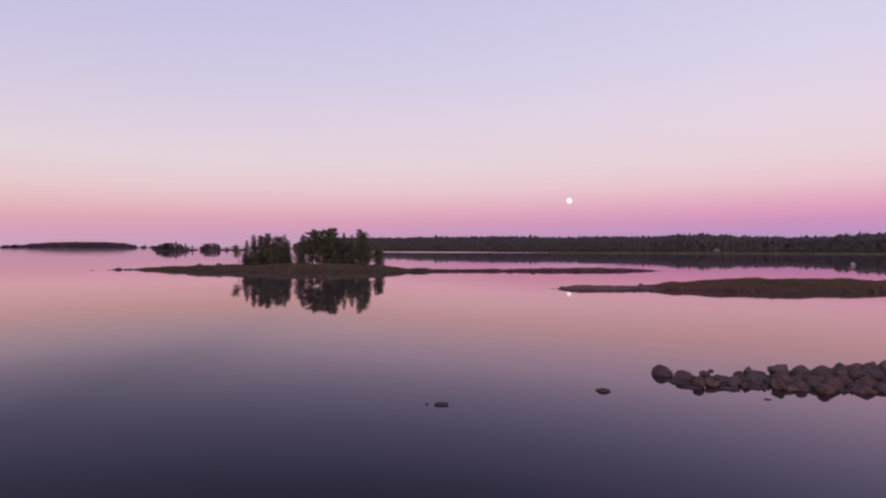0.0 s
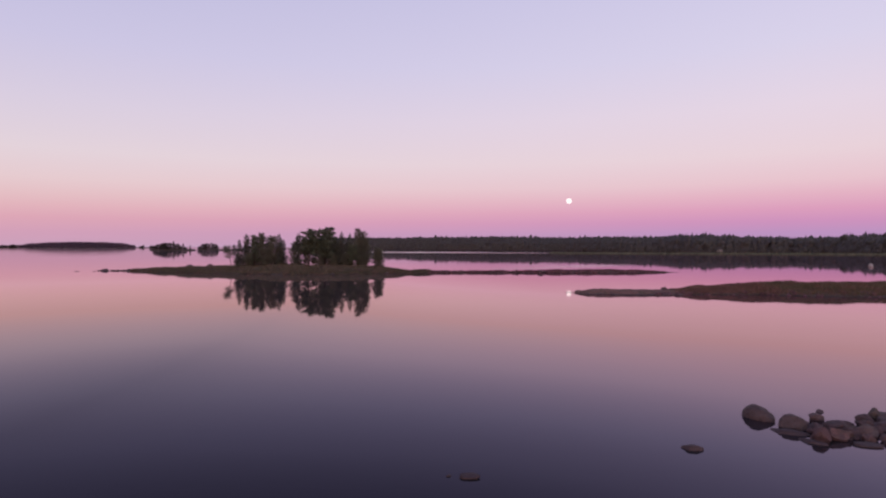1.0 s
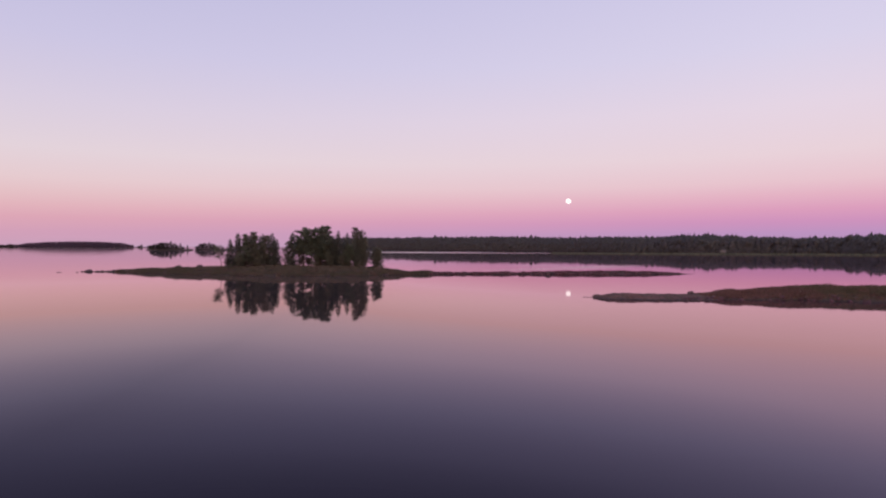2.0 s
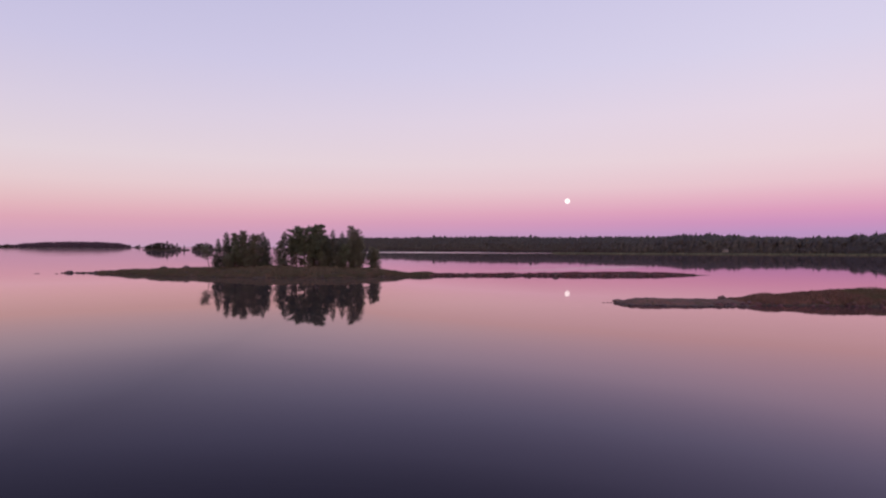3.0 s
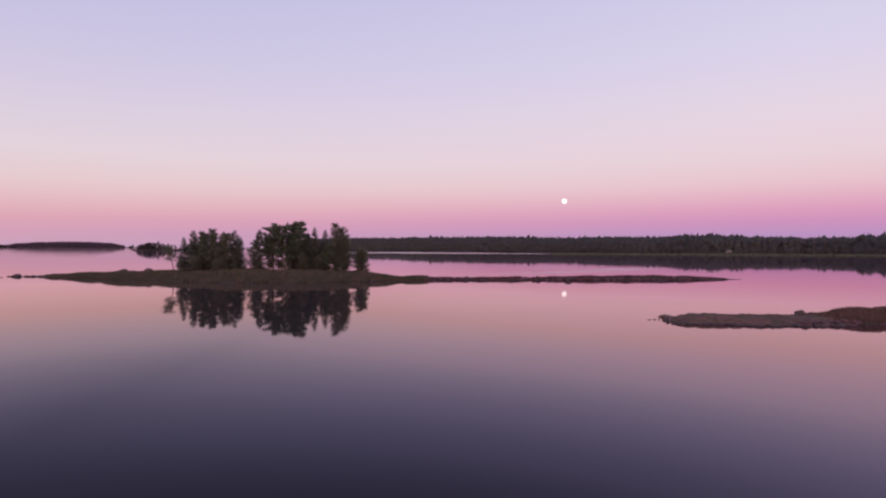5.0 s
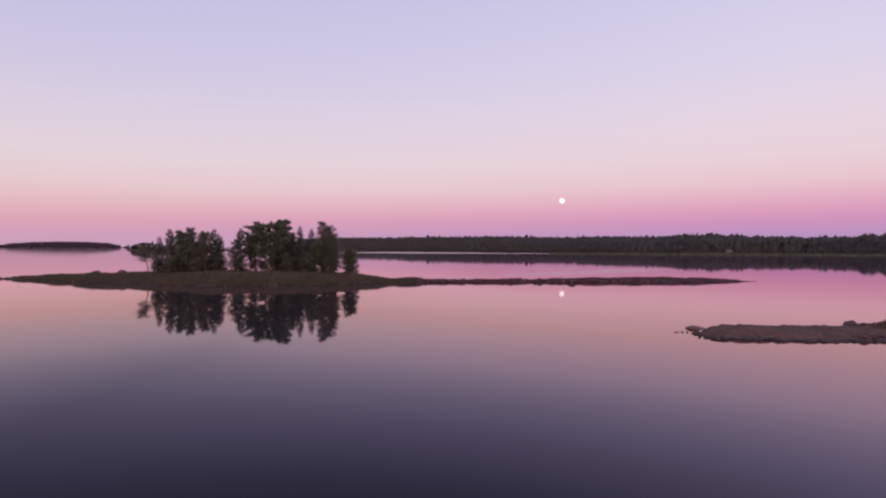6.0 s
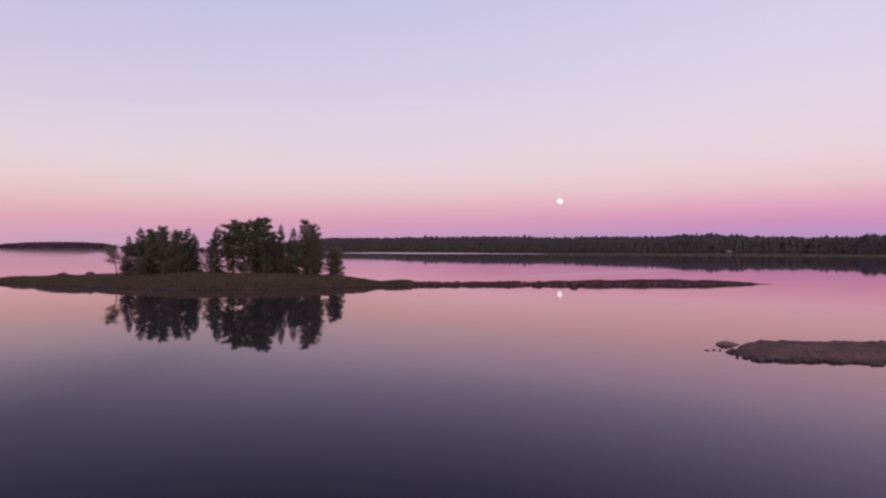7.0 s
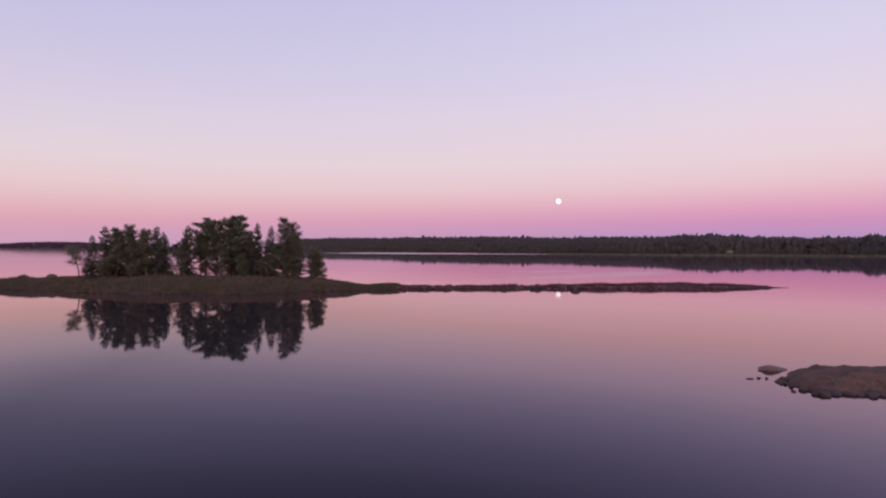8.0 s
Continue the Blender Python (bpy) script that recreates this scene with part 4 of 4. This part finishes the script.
far_forest([(430, 330, 3), (395, 480, 6), (382, 520, 6), (390, 560, 4.5), (394, 600, 3), (383, 640, 3.5), (361, 680, 6), (326, 720, 9), (300, 780, 10.5), (271, 830, 9.4),
            (245, 950, 9.8), (202, 1060, 10.8), (78, 1220, 15.5), (-5, 1300, 15.5), (-143, 1750, 20), (-280, 2000, 25), (-500, 2300, 25), (-615, 2400, 3)],
           45, 6.5, 51, "dark mixed forest along the far shore", (12, 15.5))


def reed_belt(line, count, tall, seed, label):
    rng = random.Random(seed)
    verts, faces = [], []
    for _ in range(count):
        t = rng.uniform(0, len(line) - 1)
        x, y, w = shore_point(t, line)
        x, y = x + rng.uniform(-2, 2), y + rng.uniform(-w, w)
        h = tall * rng.uniform(0.5, 1.15)
        i = len(verts)
        a = rng.uniform(0, 3.14)
        dx, dy = math.cos(a) * 0.35, math.sin(a) * 0.35
        lx = rng.uniform(-0.2, 0.2)
        verts.extend(((x - dx, y - dy, -0.05), (x + dx, y + dy, -0.05), (x + dx * 0.7 + lx, y + dy, h * 0.8), (x - dx * 0.3 + lx, y, h)))
        faces.append((i, i + 1, i + 2, i + 3))
    tagged(new("reeds", mesh_from("reeds", verts, faces, REED)), label, "reeds", kind="stuff")


reed_belt([(395, 460, 8), (330, 510, 10), (230, 545, 10), (110, 600, 6)], 9000, 1.3, 61, "olive belt of reeds in shallow water")


def low_islet(x0, x1, y, hgt, seed, trees, label, tall):
    """A far islet: a low ground sheet and its trees, each a thing of its own."""
    rng = random.Random(seed)
    table = [(x0, y, 0.5, 0.1), (x0 * 0.94 + x1 * 0.06, y, 7, hgt), (x0 * 0.06 + x1 * 0.94, y, 7, hgt), (x1, y, 0.5, 0.1)]
    islet("islet", table, seed, label, max((x1 - x0) / 40, 0.8), 10)
    for (px, top, w, kind) in trees:
        yy = y + rng.uniform(-3, 3)
        z = max(islet_height(px, yy, table, seed), 0.05)
        w *= 1.1 if kind else 1.28
        tree = empty("far_tree", px, yy, z)
        tagged(tree, "dark distant conifer on a small islet" if kind else "dark distant leafy tree on a small islet", "tree", "trees of the far islets")
        h = top - z
        tv, tf = [], []
        tube(tv, tf, [(0, 0, -0.3), (0.15, 0, h * 0.4), (0, 0, h * 0.85)], [0.22, 0.14, 0.05], 5)
        part("trunk", mesh_from("trunk", tv, tf, BARK), tree)
        cv, cf = [], []
        far_crown(cv, cf, h, w, kind, rng)
        part("crown", mesh_from("crown", cv, cf, FOREST), tree)


def far_crown(verts, faces, h, w, conifer, rng):
    """The crown of a tree of a far islet: ragged sprays round the stem, tapering for a conifer, domed for a leafy tree."""
    lop = rng.uniform(-0.25, 0.25)
    for _ in range(300):
        t = rng.random() ** 1.25
        r = w * ((1 - t) ** 0.8 + 0.05 if conifer else math.sqrt(max(1 - t ** 2.4, 0.03)))
        a = rng.uniform(0, 6.283)
        q = r * rng.uniform(0.1, 1.0) * (1 + 0.25 * math.sin(3 * a + t * 9))
        d = (math.cos(a), math.sin(a), rng.uniform(-0.5, 0.3) if conifer else rng.uniform(-0.3, 0.7))
        leaf(verts, faces, (math.cos(a) * q + lop * w * t, math.sin(a) * q, h * t * 0.97), d, w * rng.uniform(0.3, 0.6), w * rng.uniform(0.22, 0.42), rng)


def far_islets():
    r = random.Random(9)
    D = 1000
    k = D / 1029
    trees = [((px - 784) * k, 7 + up * k, w, kind) for px, up, w, kind in
             ((280, 0.5, 3, 0), (285, 3, 3.5, 0), (291, 4.5, 4, 0), (297, 5.5, 4, 0), (303, 5.5, 4, 0), (308, 5, 3.5, 0), (312, 8.5, 2.6, 1),
              (317, 4, 3.2, 0), (322, 1.5, 2.6, 0), (327, 5.0, 2.2, 1), (331, -1.5, 2, 0), (340, 1.5, 1.6, 1))]
    low_islet((268 - 784) * k, (352 - 784) * k, D, 2.0, 71, trees, "small wooded islet far out on the lake", 12)
    D, k = 1040, 1040 / 1029
    trees = [((px - 784) * k, 7 + up * k, w, kind) for px, up, w, kind in
             ((358, 0, 2.5, 0), (364, 3.5, 3.5, 0), (370, 4.5, 4, 0), (377, 6.5, 3, 1), (382, 4, 3.5, 0), (386, 1, 2.5, 0), (417, 2.5, 2.2, 0), (400, -2, 1.8, 0))]
    low_islet((352 - 784) * k, (440 - 784) * k, D, 1.9, 72, trees, "small low islet with a few trees far out", 12)
    D = 2600
    k = D / 1029
    trees = [((px - 784) * k, 7 + up * k, w, kind) for px, up, w, kind in
             ((253, 0.2, 5, 0), (256, 2.6, 4, 1), (270, 0.8, 5, 0), (273, 0.2, 5, 0))]
    low_islet((222 - 784) * k, (285 - 784) * k, D, 2.2, 73, trees, "low skerry with a few trees near the horizon", 12)
    trees = [((px - 784) * k, 7 + up * k, w, kind) for px, up, w, kind in
             ((5, 0.6, 6, 0), (9, 1.6, 7, 0), (13, 1.2, 7, 0), (22, 1.6, 7, 0), (26, 2.6, 7, 0), (30, 2.4, 7, 1), (34, 1.8, 7, 0), (-8, 1.2, 7, 0), (-12, 1.4, 7, 0))]
    low_islet((-40 - 784) * k, (46 - 784) * k, D, 2.6, 74, trees, "low skerry with a few trees near the horizon", 12)


far_islets()


def big_island():
    """The long hump-backed wooded island near the horizon."""
    D = 2600
    k = D / 1029
    rng = random.Random(77)
    prof = [(34, 1.6), (60, 6.5), (100, 9.3), (140, 10.4), (180, 9.8), (215, 7.5), (244, 1.6)]
    verts, faces = [], []
    n, rows = 60, (-60, 0, 60, 140, 200)
    for i in range(n + 1):
        px = 34 + (244 - 34) * i / n
        up = interp(px, prof)[0]
        for r, q in zip(rows, (0, 0.35, 0.75, 0.75, 0)):
            verts.append(((px - 784) * k * (D + r) / D, D + r, max((7 + up * k - 11) * q, 0.4) if q else -0.5))
    m = len(rows)
    for i in range(n):
        for j in range(m - 1):
            a = i * m + j
            faces.append((a, a + m, a + m + 1, a + 1))
    tagged(new("far_island", mesh_from("far_island", verts, faces, SOIL, True)), "long low island near the horizon", "island", kind="structure")
    verts, faces = [], []
    for _ in range(1500):
        px = rng.uniform(36, 242)
        up = interp(px, prof)[0]
        r = rng.uniform(-55, 140)
        g = max((7 + up * k - 11) * (0.35 + 0.4 * min(max(r / 60, -1), 1)), 0.4) * (1 if r > -30 else 0.5)
        h = min(rng.uniform(10, 13), 7 + up * k - g + 2)
        if h < 3:
            continue
        X, Y = (px - 784) * k * (D + r) / D, D + r
        if rng.random() < 0.5:
            conifer_shape(verts, faces, X, Y, g, h, h * 0.32, rng)
        else:
            round_shape(verts, faces, X, Y, g, h * 0.95, h * 0.35, rng)
    tagged(new("far_forest", mesh_from("far_forest", verts, faces, ISLEWOOD, True)), "dark forest covering an island near the horizon", "forest", kind="stuff")


big_island()


def cottage():
    """A small pale cottage on the far shore."""
    house = empty("cottage", 322, 684, 0.5, 25)
    tagged(house, "tiny pale cottage on the far wooded shore", "house")

    def box(name, sx, sy, sz, x, y, z, mat, parent, label=""):
        bm = bmesh.new()
        bmesh.ops.create_cube(bm, size=1)
        bmesh.ops.scale(bm, vec=(sx, sy, sz), verts=bm.verts)
        bmesh.ops.translate(bm, vec=(x, y, z), verts=bm.verts)
        bmesh.ops.bevel(bm, geom=bm.edges[:], offset=0.03, segments=1)
        me = bpy.data.meshes.new(name)
        bm.to_mesh(me)
        bm.free()
        me.materials.append(mat)
        return part(name, me, parent, label)
    box("wall", 5, 4, 2.2, 0, 0, 1.1, PAINT, house)
    roof = [(-2.8, -2.3, 2.2), (2.8, -2.3, 2.2), (2.8, 2.3, 2.2), (-2.8, 2.3, 2.2), (-2.8, 0, 3.4), (2.8, 0, 3.4)]
    part("roof", mesh_from("roof", roof, [(0, 1, 5, 4), (2, 3, 4, 5), (1, 2, 5), (3, 0, 4), (3, 2, 1, 0)], ROOF), house, "dark sheet roof")
    box("door", 0.9, 0.08, 1.9, 1.2, -2.03, 0.95, ROOF, house)
    box("window", 1.1, 0.08, 0.9, -1.1, -2.03, 1.3, ROOF, house)


cottage()
boulder(148, 210, 0.4, 1.5, boulder_mesh(300, 0.9, PALE), 30, (1, 1, 1.15), (0, 0), "pale boulder standing alone in the lake")


def moon():
    D = 4900
    me = bpy.data.meshes.new("moon")
    bm = bmesh.new()
    bmesh.ops.create_uvsphere(bm, u_segments=48, v_segments=24, radius=D * 4.3 / 1029)
    bm.to_mesh(me)
    bm.free()
    me.materials.append(MOON)
    me.polygons.foreach_set("use_smooth", [True] * len(me.polygons))
    ob = new("moon", me)
    ob.location = (D * 0.2187 * 0.993, D, 389)
    tagged(ob, "bright full moon low over the far shore", "moon")


moon()
